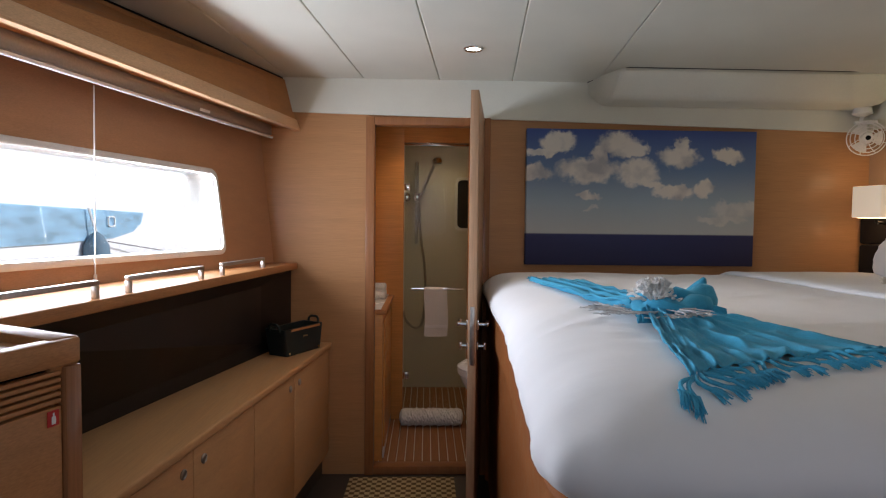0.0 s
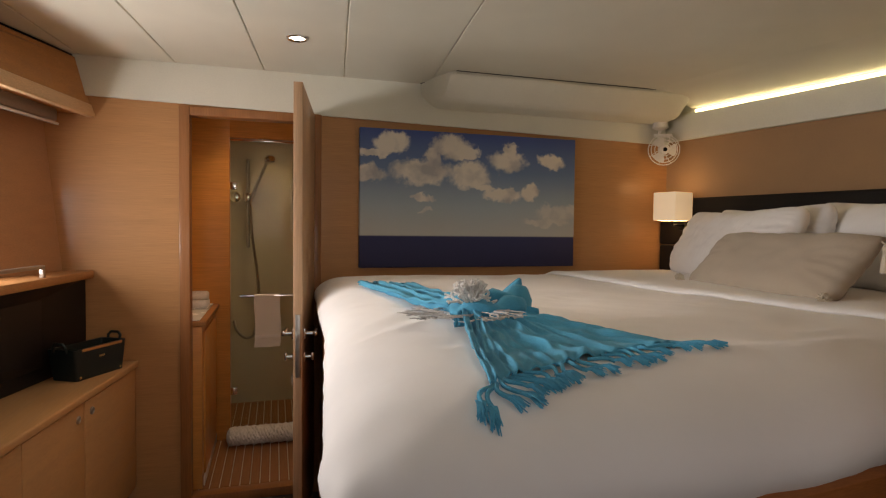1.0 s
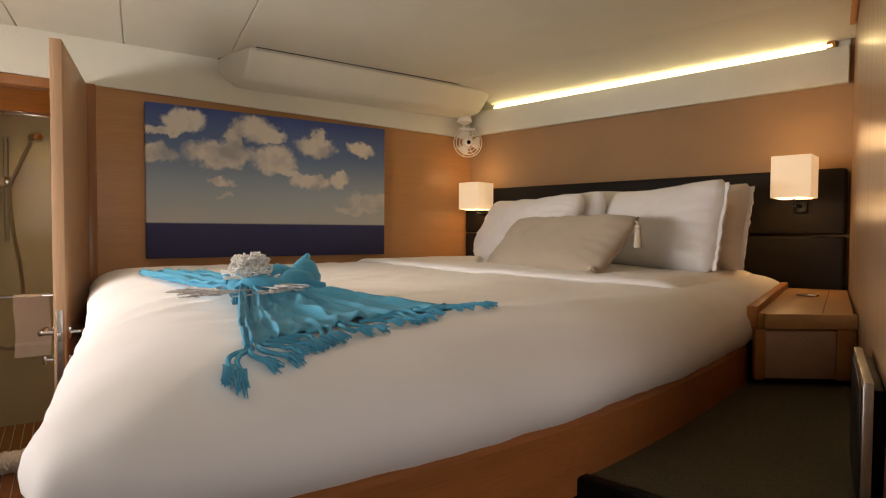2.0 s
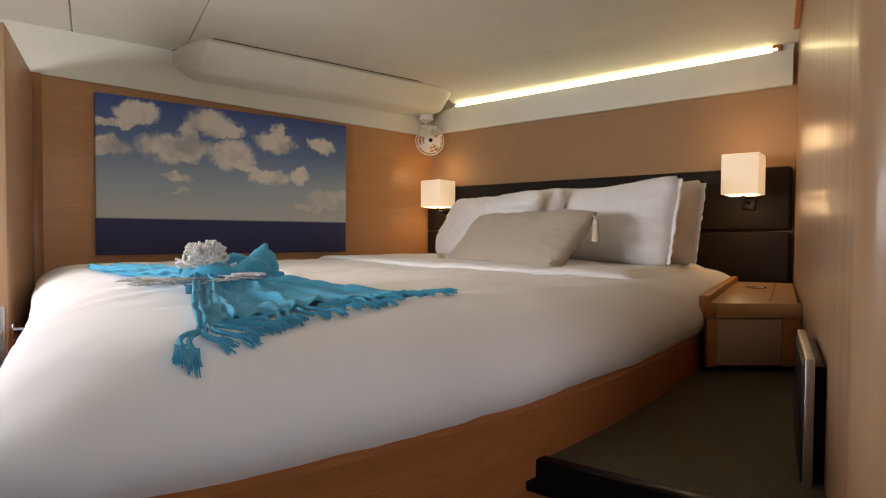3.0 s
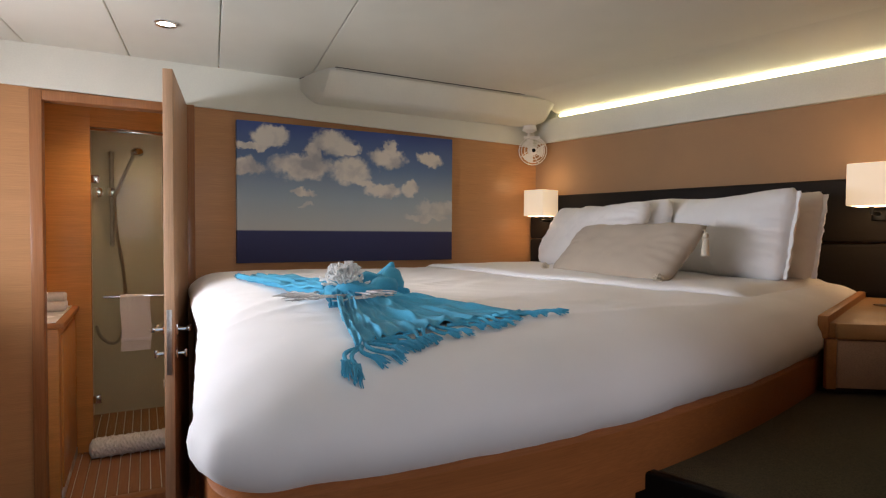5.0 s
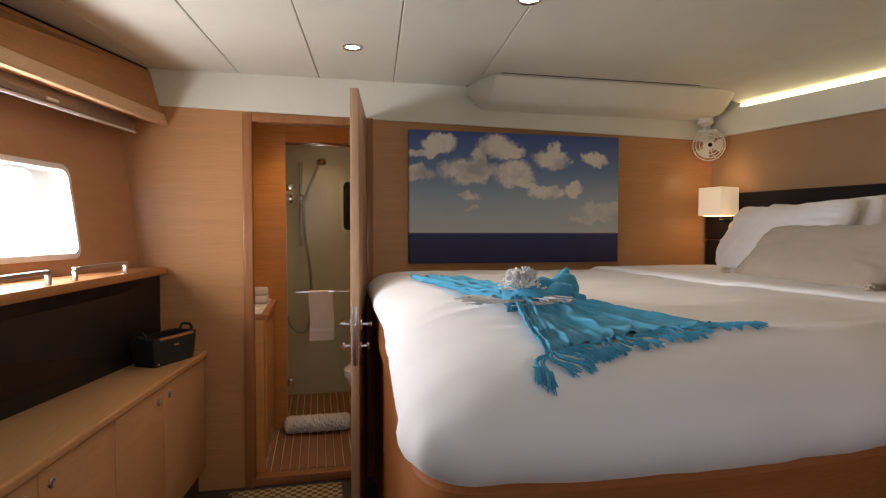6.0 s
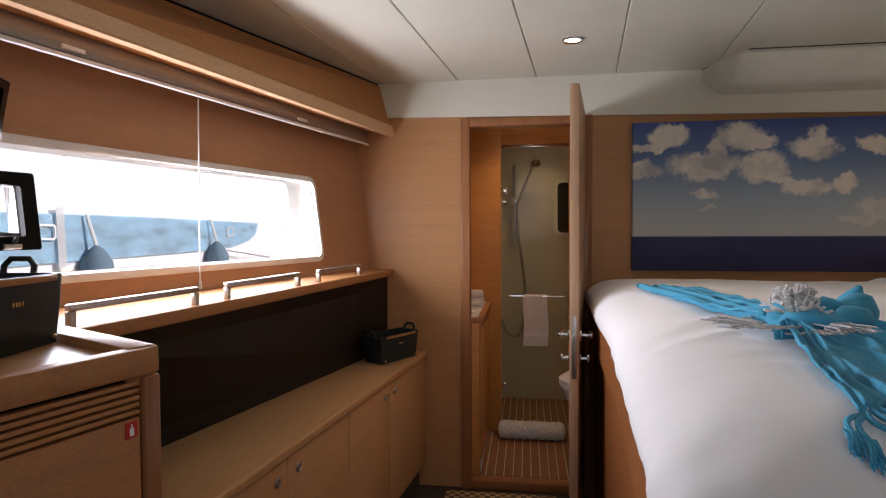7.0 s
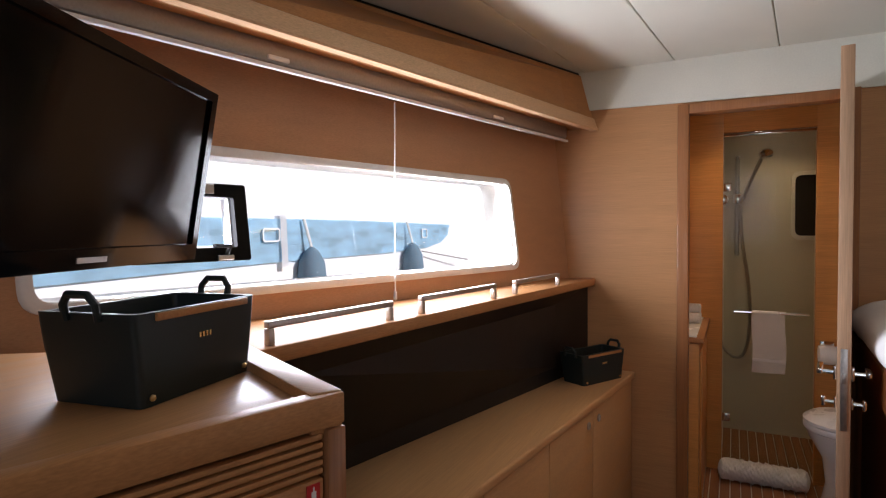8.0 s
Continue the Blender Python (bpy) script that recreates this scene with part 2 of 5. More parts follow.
def rounded(x0, y0, x1, y1, r, n=6):
    pts = []
    for cx, cy, a in ((x1 - r, y1 - r, 0), (x0 + r, y1 - r, 90), (x0 + r, y0 + r, 180), (x1 - r, y0 + r, 270)):
        for k in range(n + 1):
            t = radians(a + 90 * k / n)
            pts.append((cx + r * math.cos(t), cy + r * math.sin(t)))
    return pts


# ---- plan ----
NORTH, CEIL, CORNICE = 2.90, 2.06, 1.871


def shelf_x(y):
    return -0.70 - 0.12 * (NORTH - y)


def east_x(y):
    return 2.30 + 0.235 * (NORTH - y)


def window_x(y, z):
    return -0.95 - 0.25 * (2.5 - y) - 0.10 * (z - 1.375)


def valance_x(y):
    return -0.70 - 0.22 * (NORTH - y)


def bench_x(y):
    return -0.522 - 0.12 * (NORTH - y)


EAST_DIR = Vector((0.235, -1, 0)).normalized()
NE = Vector((east_x(NORTH), NORTH, 0))

# ---- structure ----
def structure(name, bm, material, label, smooth=None):
    return single(name, bm, material, label, name.split("_")[0], kind="structure", smooth=smooth)


DOOR_L, DOOR_R, DOOR_T = -0.305, 0.245, 1.828
bm = box((-0.97, NORTH, -0.05), (DOOR_L - 0.01, NORTH + 0.05, 2.2))
box((DOOR_R + 0.01, NORTH, -0.05), (2.62, NORTH + 0.05, 2.2), bm=bm)
box((DOOR_L - 0.01, NORTH, DOOR_T + 0.01), (DOOR_R + 0.01, NORTH + 0.05, 2.2), bm=bm)
structure("wall_north", bm, M_wall, "honey oak veneer wall with fine horizontal grain")

e0, e1 = Vector((east_x(3.0), 3.0)), Vector((east_x(-1.5), -1.5))
structure("wall_east", prism([e0, e1, (e1.x + 0.1, e1.y), (e0.x + 0.1, e0.y)], -0.05, 2.2), M_fabric_wall, "tan fabric covered wall behind the bed")
# unseen wall behind the camera, its opening added for the fill lamp
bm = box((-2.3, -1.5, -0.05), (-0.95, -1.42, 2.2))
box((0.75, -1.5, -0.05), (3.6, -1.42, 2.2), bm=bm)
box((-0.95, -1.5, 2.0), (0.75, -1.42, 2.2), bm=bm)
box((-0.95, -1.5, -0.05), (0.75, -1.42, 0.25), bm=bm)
structure("wall_south", bm, M_wall, "unseen oak veneer wall with an opening added for fill light")
structure("floor", box((-2.3, -1.5, -0.06), (3.6, NORTH + 0.05, 0.0)), M_floor, "dark brown cabin floor")

# ceiling: vinyl panels with narrow dark joints
bm = bmesh.new()
edges = [-1.13, -0.745, -0.36, 0.027, 0.402, 0.835, 2.85]
skew = 0.10
for a, b in zip(edges, edges[1:]):
    prism([(a + 0.0016, NORTH + 0.02), (b - 0.0016, NORTH + 0.02), (b - 0.0016 - skew * 4.3, -1.45), (a + 0.0016 - skew * 4.3, -1.45)] if b < 2 else
          [(a + 0.0016, NORTH + 0.02), (b, NORTH + 0.02), (b + 0.7, -1.45), (a + 0.0016 - skew * 4.3, -1.45)], CEIL, CEIL + 0.02, bevel=0.003, bm=bm, seg=1)
box((-2.3, -1.5, CEIL + 0.012), (3.7, NORTH + 0.05, CEIL + 0.06), bm=bm)
structure("ceiling", bm, M_ceiling, "off-white vinyl ceiling panels with fine joints")

# pale cornice bands
bm = bmesh.new()
ends = [[bm.verts.new((x, y, z)) for y, z in ((NORTH, zb), (NORTH - 0.012, zb), (NORTH - 0.012, CEIL), (NORTH, CEIL))] for x, zb in ((-0.86, CORNICE + 0.018), (NE.x, CORNICE - 0.046))]
for k in range(4):
    bm.faces.new((ends[0][k], ends[0][(k + 1) % 4], ends[1][(k + 1) % 4], ends[1][k]))
bm.faces.new(ends[0])
bm.faces.new(ends[1][::-1])
structure("cornice_north", bm, M_cornice, "pale vinyl band between wall and ceiling", smooth=30)
m = frame_at((NE.x, NORTH - 0.014, 0), EAST_DIR)
bm = box((0.0, -0.03, 1.838), (1.93, 0.0, 1.982), bevel=0.003, m=m)
box((0.0, -0.006, 1.983), (1.93, 0.0, CEIL - 0.001), bm=bm, m=m)
structure("cornice_east", bm, M_cornice, "pale vinyl band under the light strip", smooth=30)

# the ceiling's edge falls softly to the light strip
bm = bmesh.new()
prof = [(0.0, CEIL + 0.004), (-0.42, CEIL + 0.004), (-0.40, CEIL - 0.001), (-0.30, CEIL - 0.006), (-0.20, CEIL - 0.016), (-0.11, CEIL - 0.031), (-0.045, CEIL - 0.047), (-0.030, CEIL - 0.051), (-0.012, CEIL - 0.051)]
rows_ = [[bm.verts.new(m @ Vector((a - k * y, y, z))) for y, z in prof] for a, k in ((0.17, 0.0), (1.945, 0.22))]
for k in range(len(prof)):
    j = (k + 1) % len(prof)
    bm.faces.new((rows_[0][k], rows_[0][j], rows_[1][j], rows_[1][k]))
bm.faces.new(rows_[0][::-1])
bm.faces.new(rows_[1])
structure("ceiling_cove", bm, M_ceiling, "off-white ceiling edge bent down to the light strip", smooth=60)

# side wall with the long window
WIN = [(0.875, 1.205), (2.475, 1.205), (2.465, 1.525), (0.875, 1.525)]
HOLE = [(0.863, 1.193), (2.487, 1.193), (2.477, 1.537), (0.863, 1.537)]
bm = bmesh.new()


def wall_pt(y, z, out=0.0):
    return Vector((window_x(y, z) - out, y, z))


outer = [(-1.45, -0.05), (NORTH, -0.05), (NORTH, 2.2), (-1.45, 2.2)]
for out in (0.0, 0.10):
    o = [bm.verts.new(wall_pt(y, z, out)) for y, z in outer]
    i = [bm.verts.new(wall_pt(y, z, out)) for y, z in HOLE]
    for k in range(4):
        bm.faces.new((o[k], o[(k + 1) % 4], i[(k + 1) % 4], i[k]))
    if out == 0.0:
        o_in, i_in = o, i
for k in range(4):
    bm.faces.new((i_in[k], i_in[(k + 1) % 4], i[(k + 1) % 4], i[k]))
    bm.faces.new((o_in[(k + 1) % 4], o_in[k], o[k], o[(k + 1) % 4]))
structure("wall_west", bm, M_wall_w, "oak veneer hull side wall with a long window opening")


def loop_round(pts, r, n=5):
    """Corner-rounded copy of a polygon."""
    out = []
    for k in range(len(pts)):
        p, a, b = Vector(pts[k]), Vector(pts[k - 1]), Vector(pts[(k + 1) % len(pts)])
        p0, p1 = p + (a - p).normalized() * r, p + (b - p).normalized() * r
        for q in range(n + 1):
            t = q / n
            out.append((1 - t) ** 2 * p0 + 2 * t * (1 - t) * p + t * t * p1)
    return out


def grow(pts, d):
    c = Vector((sum(p[0] for p in pts) / len(pts), sum(p[1] for p in pts) / len(pts)))
    return [(p[0] + math.copysign(d, p[0] - c.x), p[1] + math.copysign(d, p[1] - c.y)) for p in pts]


window = thing("window_1", wall_pt(1.7, 1.2), "long narrow hull window with a glossy white frame", "window", kind="structure")


def band(loops, closed=True):
    """Loft a closed strip through several loops of (y, z, out)."""
    b = bmesh.new()
    rows = [[b.verts.new(wall_pt(y, z, out)) for y, z, out in lp] for lp in loops]
    n = len(rows[0])
    for r0, r1 in zip(rows, rows[1:] + rows[:1]):
        for k in range(n):
            b.faces.new((r0[k], r0[(k + 1) % n], r1[(k + 1) % n], r1[k]))
    return b


def lp(d, r, out):
    return [(p.x, p.y, out) for p in loop_round(grow(WIN, d), r)]


part("window_frame", band([lp(0.028, 0.05, 0.001), lp(0.027, 0.05, -0.008), lp(0.020, 0.045, -0.012), lp(0.006, 0.04, -0.012), lp(-0.010, 0.036, 0.0), lp(-0.024, 0.032, 0.106), lp(-0.004, 0.04, 0.112), lp(-0.004, 0.04, 0.004)]),
     M_plastic, window, "glossy white moulded frame", smooth=50)
bm = bmesh.new()
bm.faces.new([bm.verts.new(wall_pt(y, z, 0.07)) for y, z in grow(WIN, -0.005)])
bmesh.ops.solidify(bm, geom=bm.faces[:], thickness=0.006)
pane = part("pane", bm, M_glass, window, "clear glazing", smooth=None)
pane.visible_shadow = False

# door frame of the bathroom
bm = box((DOOR_L - 0.045, NORTH - 0.018, 0.0), (DOOR_L, NORTH + 0.06, DOOR_T + 0.041), bevel=0.004)
box((DOOR_R, NORTH - 0.018, 0.0), (DOOR_R + 0.045, NORTH + 0.06, DOOR_T + 0.041), bevel=0.004, bm=bm)
box((DOOR_L, NORTH - 0.016, DOOR_T), (DOOR_R, NORTH + 0.06, DOOR_T + 0.041), bevel=0.004, bm=bm)
box((DOOR_L, NORTH - 0.01, 0.0), (DOOR_R, NORTH + 0.06, 0.045), bevel=0.004, bm=bm)
structure("trim_door", bm, M_oak_z, "reddish oak door frame with a low sill", smooth=30)

# partition at the near side, glossy
PA, PB = Vector((2.76, 1.0)), Vector((0.92, 0.25))
dirp = (PB - PA).normalized()
nrm = Vector((dirp.y, -dirp.x)) * -1
back = -nrm if nrm.y > 0 else nrm
arc = []
for k in range(9):
    a = radians(90 * k / 8)
    arc.append(PB + back * 0.045 + dirp * 0.045 * math.sin(a) - back * 0.045 * math.cos(a))
tail = [PB + dirp * 0.045 + back * 0.16, PA + back * 0.16]
structure("wall_partition", prism([PA] + arc + tail, 0.0, CEIL), M_gloss, "glossy pale oak partition with a rounded end", smooth=40)

# raised carpeted deck beside the bed
deck = thing("raised_deck", (1.5, 0.6, 0.0), "olive carpeted raised deck with a dark metal edge", "deck", kind="structure")
def part_y(x):
    return PA.y + (x - PA.x) * (PB.y - PA.y) / (PB.x - PA.x)
part("carpet", prism([(1.035, part_y(1.035)), (2.7, part_y(2.7)), (2.7, 1.3), (0.90, 0.95), (0.90, 0.75)], 0.76, 0.83), M_carpet, deck, smooth=None)
part("deck_body", prism([(1.04, part_y(1.04)), (2.7, part_y(2.7)), (2.7, 1.3), (0.905, 0.95), (0.905, 0.75)], 0.0, 0.758), M_oak_x, deck, smooth=None)
part("edge_trim", prism([(1.005, part_y(1.005) + 0.01), (1.033, part_y(1.033) + 0.01), (0.898, 0.75), (0.898, 0.95), (0.87, 0.95), (0.87, 0.74)], 0.775, 0.836, bevel=0.005), M_blackplastic, deck, "dark ribbed edge profile")

# ---- bed ----
BED_TOP = 1.085


def bed_outline(n=220):
    """Closed outline of the bed at its rim, rounded foot corners."""
    pts = []
    key = [(0.275, 2.86), (0.235, 1.75), (0.155, 0.83)]
    for a, b in zip(key, key[1:]):
        for k in range(50):
            pts.append(Vector(a).lerp(Vector(b), k / 50))
    c = [(0.155, 0.83), (0.140, 0.695), (0.26, 0.690)]
    for k in range(16):
        t = k / 16
        pts.append((1 - t) ** 2 * Vector(c[0]) + 2 * t * (1 - t) * Vector(c[1]) + t * t * Vector(c[2]))
    c = [Vector((0.26, 0.690)), Vector((0.82, 0.62)), Vector((1.35, 0.76)), Vector((1.76, 0.87))]
    for k in range(90):
        t = k / 90
        pts.append((1 - t) ** 3 * c[0] + 3 * t * (1 - t) ** 2 * c[1] + 3 * t * t * (1 - t) * c[2] + t ** 3 * c[3])
    key = [(1.76, 0.87), (2.60, 1.16), (2.25, 2.86)]
    for a, b in zip(key, key[1:]):
        for k in range(50):
            pts.append(Vector(a).lerp(Vector(b), k / 50))
    for k in range(20):
        pts.append(Vector((2.25, 2.86)).lerp(Vector((0.275, 2.86)), k / 20))
    return pts


def inset(pts, d):
    out = []
    n = len(pts)
    for k in range(n):
        t = (pts[(k + 2) % n] - pts[k - 2])
        t.normalize()
        nn = Vector((t.y, -t.x))
        out.append(pts[k] - nn * d)
    return out


def loft(rings, cap_top=True, cap_bottom=True):
    b = bmesh.new()
    rows = [[b.verts.new(p) for p in r] for r in rings]
    n = len(rows[0])
    for r0, r1 in zip(rows, rows[1:]):
        for k in range(n):
            b.faces.new((r0[k], r0[(k + 1) % n], r1[(k + 1) % n], r1[k]))
    if cap_bottom:
        b.faces.new(rows[0][::-1])
    if cap_top:
        b.faces.new(rows[-1])
    return b


OUT = bed_outline()
ar = sum(a.x * b.y - b.x * a.y for a, b in zip(OUT, OUT[1:] + OUT[:1]))
SGN = 1 if ar > 0 else -1


def ring(d, z):
    return [Vector((p.x, p.y, z)) for p in inset(OUT, d * SGN)]


bed = thing("bed", (1.3, 1.8, 0.0), "built-in double bed with a curved oak rim", "bed")
part("rim", loft([ring(0.05, 0.795), ring(0.012, 0.798), ring(0.0, 0.805), ring(0.0, 0.925), ring(0.008, 0.932), ring(0.04, 0.934), ring(0.06, 0.90)]), M_rim, bed, "curved reddish oak rim", smooth=40)
part("base", loft([ring(0.02, 0.0), ring(0.02, 0.6), ring(0.018, 0.794)]), M_rim, bed, "reddish oak side panel", smooth=40)
part("mattress", loft([ring(0.08, 0.934), ring(0.06, 0.95), ring(0.07, 1.0), ring(0.12, 1.04)]), M_cotton, bed, smooth=40)


BED_MID, REACH, SHOULDER = Vector((1.35, 1.75)), 1.1, 0.19


def crease(x, y):
    """Soft drawn folds of the cover, stronger towards the foot."""
    foot = 0.45 + 0.55 * max(0.0, min(1.0, (1.7 - x) / 1.2))
    wob = 0.12 * noise.noise(Vector((x * 2.2, y * 2.2, 9.0)))
    a = max(0.0, 1 - 4 * noise.noise(Vector(((x + 0.4 * y) * 1.7, (y - 0.45 * x + wob) * 6.0, 4.0))) ** 2)
    b = max(0.0, 1 - 4 * noise.noise(Vector(((x * 0.8 - y) * 3.0, (y + x) * 10.0, 7.0))) ** 2)
    long = math.exp(-((y - 0.86 - 0.10 * (x - 0.5) - 0.03 * math.sin(3 * x)) / 0.045) ** 2) * max(0.0, min(1.0, (x - 0.35) * 3, (1.6 - x) * 2))
    return foot * (0.0055 * a ** 2 + 0.0022 * b ** 3) + 0.009 * long


def duvet_rings():
    prof = []
    for k in range(15):
        a = radians(-50 + 140 * k / 14)
        prof.append((SHOULDER - (SHOULDER + 0.02) * max(math.cos(a), 0.0) ** 0.9, 0.985 + 0.1 * math.sin(a)))
    rings = [[p.lerp(BED_MID, d / REACH).to_3d() + Vector((0, 0, z)) for p in OUT] for d, z in prof]
    last = rings[-1]
    c = Vector((1.35, 1.75, BED_TOP))
    for k in range(1, 70):
        t = (k / 70) ** 1.15
        rings.append([p.lerp(Vector((c.x, c.y, BED_TOP)), t) for p in last])
    out = []
    for i, r in enumerate(rings):
        row = []
        for p in r:
            q = p.copy()
            w = noise.noise(Vector((p.x * 3.1, p.y * 3.1, 0))) * 0.005
            w += crease(p.x, p.y)
            q.z += w * min(i / 10, 1)
            if i < 6:
                q.z += (1 - i / 6) * (0.010 * noise.noise(Vector((p.x * 5, p.y * 5, 3))) + 0.004 * noise.noise(Vector((p.x * 19, p.y * 19, 6))))
            if i < 15:
                s = noise.noise(Vector((p.x * 6, p.y * 6, p.z * 5))) * 0.008 + noise.noise(Vector((p.x * 17, p.y * 17, p.z * 3))) * (0.003 + 0.008 * max(0, 1 - ((p.x - 0.16) ** 2 + (p.y - 0.74) ** 2) / 0.05))
                d = (Vector((p.x, p.y)) - Vector((c.x, c.y))).normalized()
                q.x += d.x * s
                q.y += d.y * s
            row.append(q)
        out.append(row)
    return out


RINGS = duvet_rings()
duvet = single("duvet", loft(RINGS), M_duvet, "white cotton duvet drawn smooth over the bed", "duvet", smooth=180)



polar = sorted((math.atan2(p.y - BED_MID.y, p.x - BED_MID.x), (p - BED_MID).length) for p in OUT)
ANGLES, RADII = [a for a, _ in polar], [r for _, r in polar]


def bed_z(x, y):
    """Height of the cover, falling over its shoulders."""
    out = float(np.interp(math.atan2(y - BED_MID.y, x - BED_MID.x), ANGLES, RADII))
    e = (1 - math.hypot(x - BED_MID.x, y - BED_MID.y) / out) * REACH
    k = min(max((SHOULDER - e) / (SHOULDER + 0.02), 0.0), 0.999) ** (1 / 0.9)
    return BED_TOP - 0.1 * (1 - math.sqrt(1 - k * k)) + noise.noise(Vector((x * 3.1, y * 3.1, 0))) * 0.005 + crease(x, y)


# head of the bed: folded sheet band
def fold_f(u, v):
    a, b = Vector((1.46, 2.84)), Vector((1.66, 0.93))
    bow = Vector((-0.14, 0.0)) * math.sin(math.pi * v)
    e0 = a.lerp(b, v) + bow * 0.4
    e1 = Vector((2.24, 2.84)).lerp(Vector((2.56, 1.17)), v)
    p = e0.lerp(e1, u)
    roll_ = 0.012 * min(u * 40, 1)
    return Vector((p.x, p.y, bed_z(p.x, p.y) + roll_ - 0.05 * max(v - 0.93, 0) / 0.07 + 0.004 * noise.noise(Vector((p.x * 8, p.y * 5, 2)))))


single("folded_sheet", sheet(fold_f, 50, 60, thick=-0.008), M_cotton, "white top sheet folded back at the pillows", "sheet", smooth=180)


def pillow_mesh(w, h, t, seed, n=34, pinch=0.1, sag=0.0, puck=1.0, corner=0.085):
    """A stuffed pillow in its own x (width), z (height), y (thickness) frame, base at z 0."""
    b = bmesh.new()
    for side in (1, -1):
        g = []
        for i in range(n + 1):
            row = []
            for j in range(n + 1):
                u, v = 2 * i / n - 1, 2 * j / n - 1
                k = (1 - abs(u) ** 3.2) * (1 - abs(v) ** 3.2)
                edge = max(abs(u), abs(v))
                th = t * max(k, 0) ** 0.48
                rc = 1 - corner * abs(u * v) ** 5
                x = u * w / 2 * (1 - pinch * (1 - abs(v)) * abs(u) * 0.35) * rc
                z = h / 2 + v * h / 2 * (1 - pinch * (1 - abs(u)) * abs(v) * 0.35) * rc
                p = Vector((x, side * th / 2, z))
                q = Vector((x * 9 + seed, z * 9, side * 3))
                wr = noise.noise(q) * 0.010 + noise.noise(q * 2.7) * 0.004
                rad = math.atan2(v, u)
                wr += 0.006 * math.sin(rad * 22 + seed) * max(edge - 0.55, 0) + puck * 0.004 * math.sin(v * 31 + 2.5 * math.sin(v * 8 + seed)) * max(abs(u) - 0.80, 0) / 0.20
                p.y += side * wr * min(k * 4, 1)
                p.z -= sag * (1 - u * u) * max(v, 0)
                row.append(b.verts.new(p))
            g.append(row)
        for i in range(n):
            for j in range(n):
                b.faces.new((g[i][j], g[i + 1][j], g[i + 1][j + 1], g[i][j + 1]))
    bmesh.ops.remove_doubles(b, verts=b.verts, dist=0.0004)
    return b


def pillow(name, foot, facing, lean, w, h, t, seed, material, label, flange=0.0, group=""):
    """foot: middle of the lower edge; facing: degrees of the front's heading in plan; lean: degrees back."""
    ob = thing(name, foot, label, "pillow" if name == "pillow" else "cushion", group)
    m = pose(*foot, 0, 0, facing) @ pose(0, 0, 0, -lean)
    bmm = pillow_mesh(w, h, t, seed, n=56 if name == "pillow" else 34, sag=0.03 if name == "pillow" else 0.006, puck=1.0 if name == "pillow" else 0.0, corner=0.085 if name == "pillow" else 0.03)
    bmesh.ops.transform(bmm, matrix=m, verts=bmm.verts)
    body = part("case", bmm, material, ob, smooth=180)
    if flange:
        def fl(u, v, s=1):
            z = h * (0.05 + 0.87 * v)
            ruf = 0.0025 * math.sin(v * 34 + 3 * math.sin(v * 7 + seed)) + 0.001 * math.sin(v * 71 + 2 * math.sin(v * 13))
            return m @ Vector((s * (w / 2 - 0.014 + u * flange * (0.92 + 0.08 * math.sin(v * 23 + seed))), ruf * u ** 0.7, z))
        for s in (1, -1):
            part("ruffle", sheet(lambda u, v: fl(u, v, s), 5, 60, thick=0.003), material, body, "ruffled side edge", smooth=180)
    return ob, m


EF = 90 + 13.2   # heading of the pillows' width, along the headboard
for foot, lean, w, h, seed, fl in (((2.01, 2.20, 1.092), 26, 0.88, 0.375, 1.3, 0.0), ((2.205, 1.565, 1.092), 10, 0.80, 0.375, 5.1, 0.018),
                                   ((2.17, 2.12, 1.092), 14, 0.80, 0.365, 9.7, 0.0), ((2.36, 1.545, 1.092), 9, 0.78, 0.365, 14.2, 0.022)):
    pillow("pillow", foot, -EF + 180, -lean, w, h, 0.19, seed, M_pillow, "plump white cotton pillow leaning on the headboard", fl, "bed pillows")
cush, cm = pillow("cushion", (1.75, 1.735, 1.086), -EF + 180 + 6, -42, 0.775, 0.30, 0.125, 3.3, M_linen, "beige linen lumbar cushion with corner tassels")
END = -0.3725 if (cm.to_3x3() @ Vector((1, 0, 0))).y > 0 else 0.3725
for sx, z in ((-END, 0.02), (END, 0.02), (END, 0.29)):
    c = cm @ Vector((sx * (0.95 if z < 0.1 else 0.96), 0, z * 0.97))
    if z < 0.1:
        b = bmesh.new()
        out_ = (cm.to_3x3() @ Vector((sx, 0, 0))).normalized() * (0.05 if sx * (cm.to_3x3() @ Vector((1, 0, 0))).y > 0 else 0.012) + Vector((-0.03, 0, 0))
        tube([c, c + out_], 0.003, bm=b, n=6)
        c = Vector((c.x + out_.x, c.y + out_.y, bed_z(c.x + out_.x, c.y + out_.y) + 0.026))
        for k in range(110):
            d = Vector((random.gauss(0, 1), random.gauss(0, 1), random.gauss(0, 1))).normalized()
            q = c
            tube([q, q + d * random.uniform(0.017, 0.024)], 0.0055, bm=b, n=4, r_end=0.002)
        part("tassel", b, M_tassel, cush, "fluffy corner pompom")
    else:
        q = c + Vector((-0.035, -0.045, -0.015))
        b = tube([c, q], 0.003, n=6)
        lathe([(0.002, 0), (0.010, -0.006), (0.011, -0.016), (0.007, -0.022), (0.011, -0.03), (0.015, -0.085), (0.004, -0.086)], Matrix.Translation(q), 12, b)
        part("tassel", b, M_tassel, cush, "hanging corner tassel")

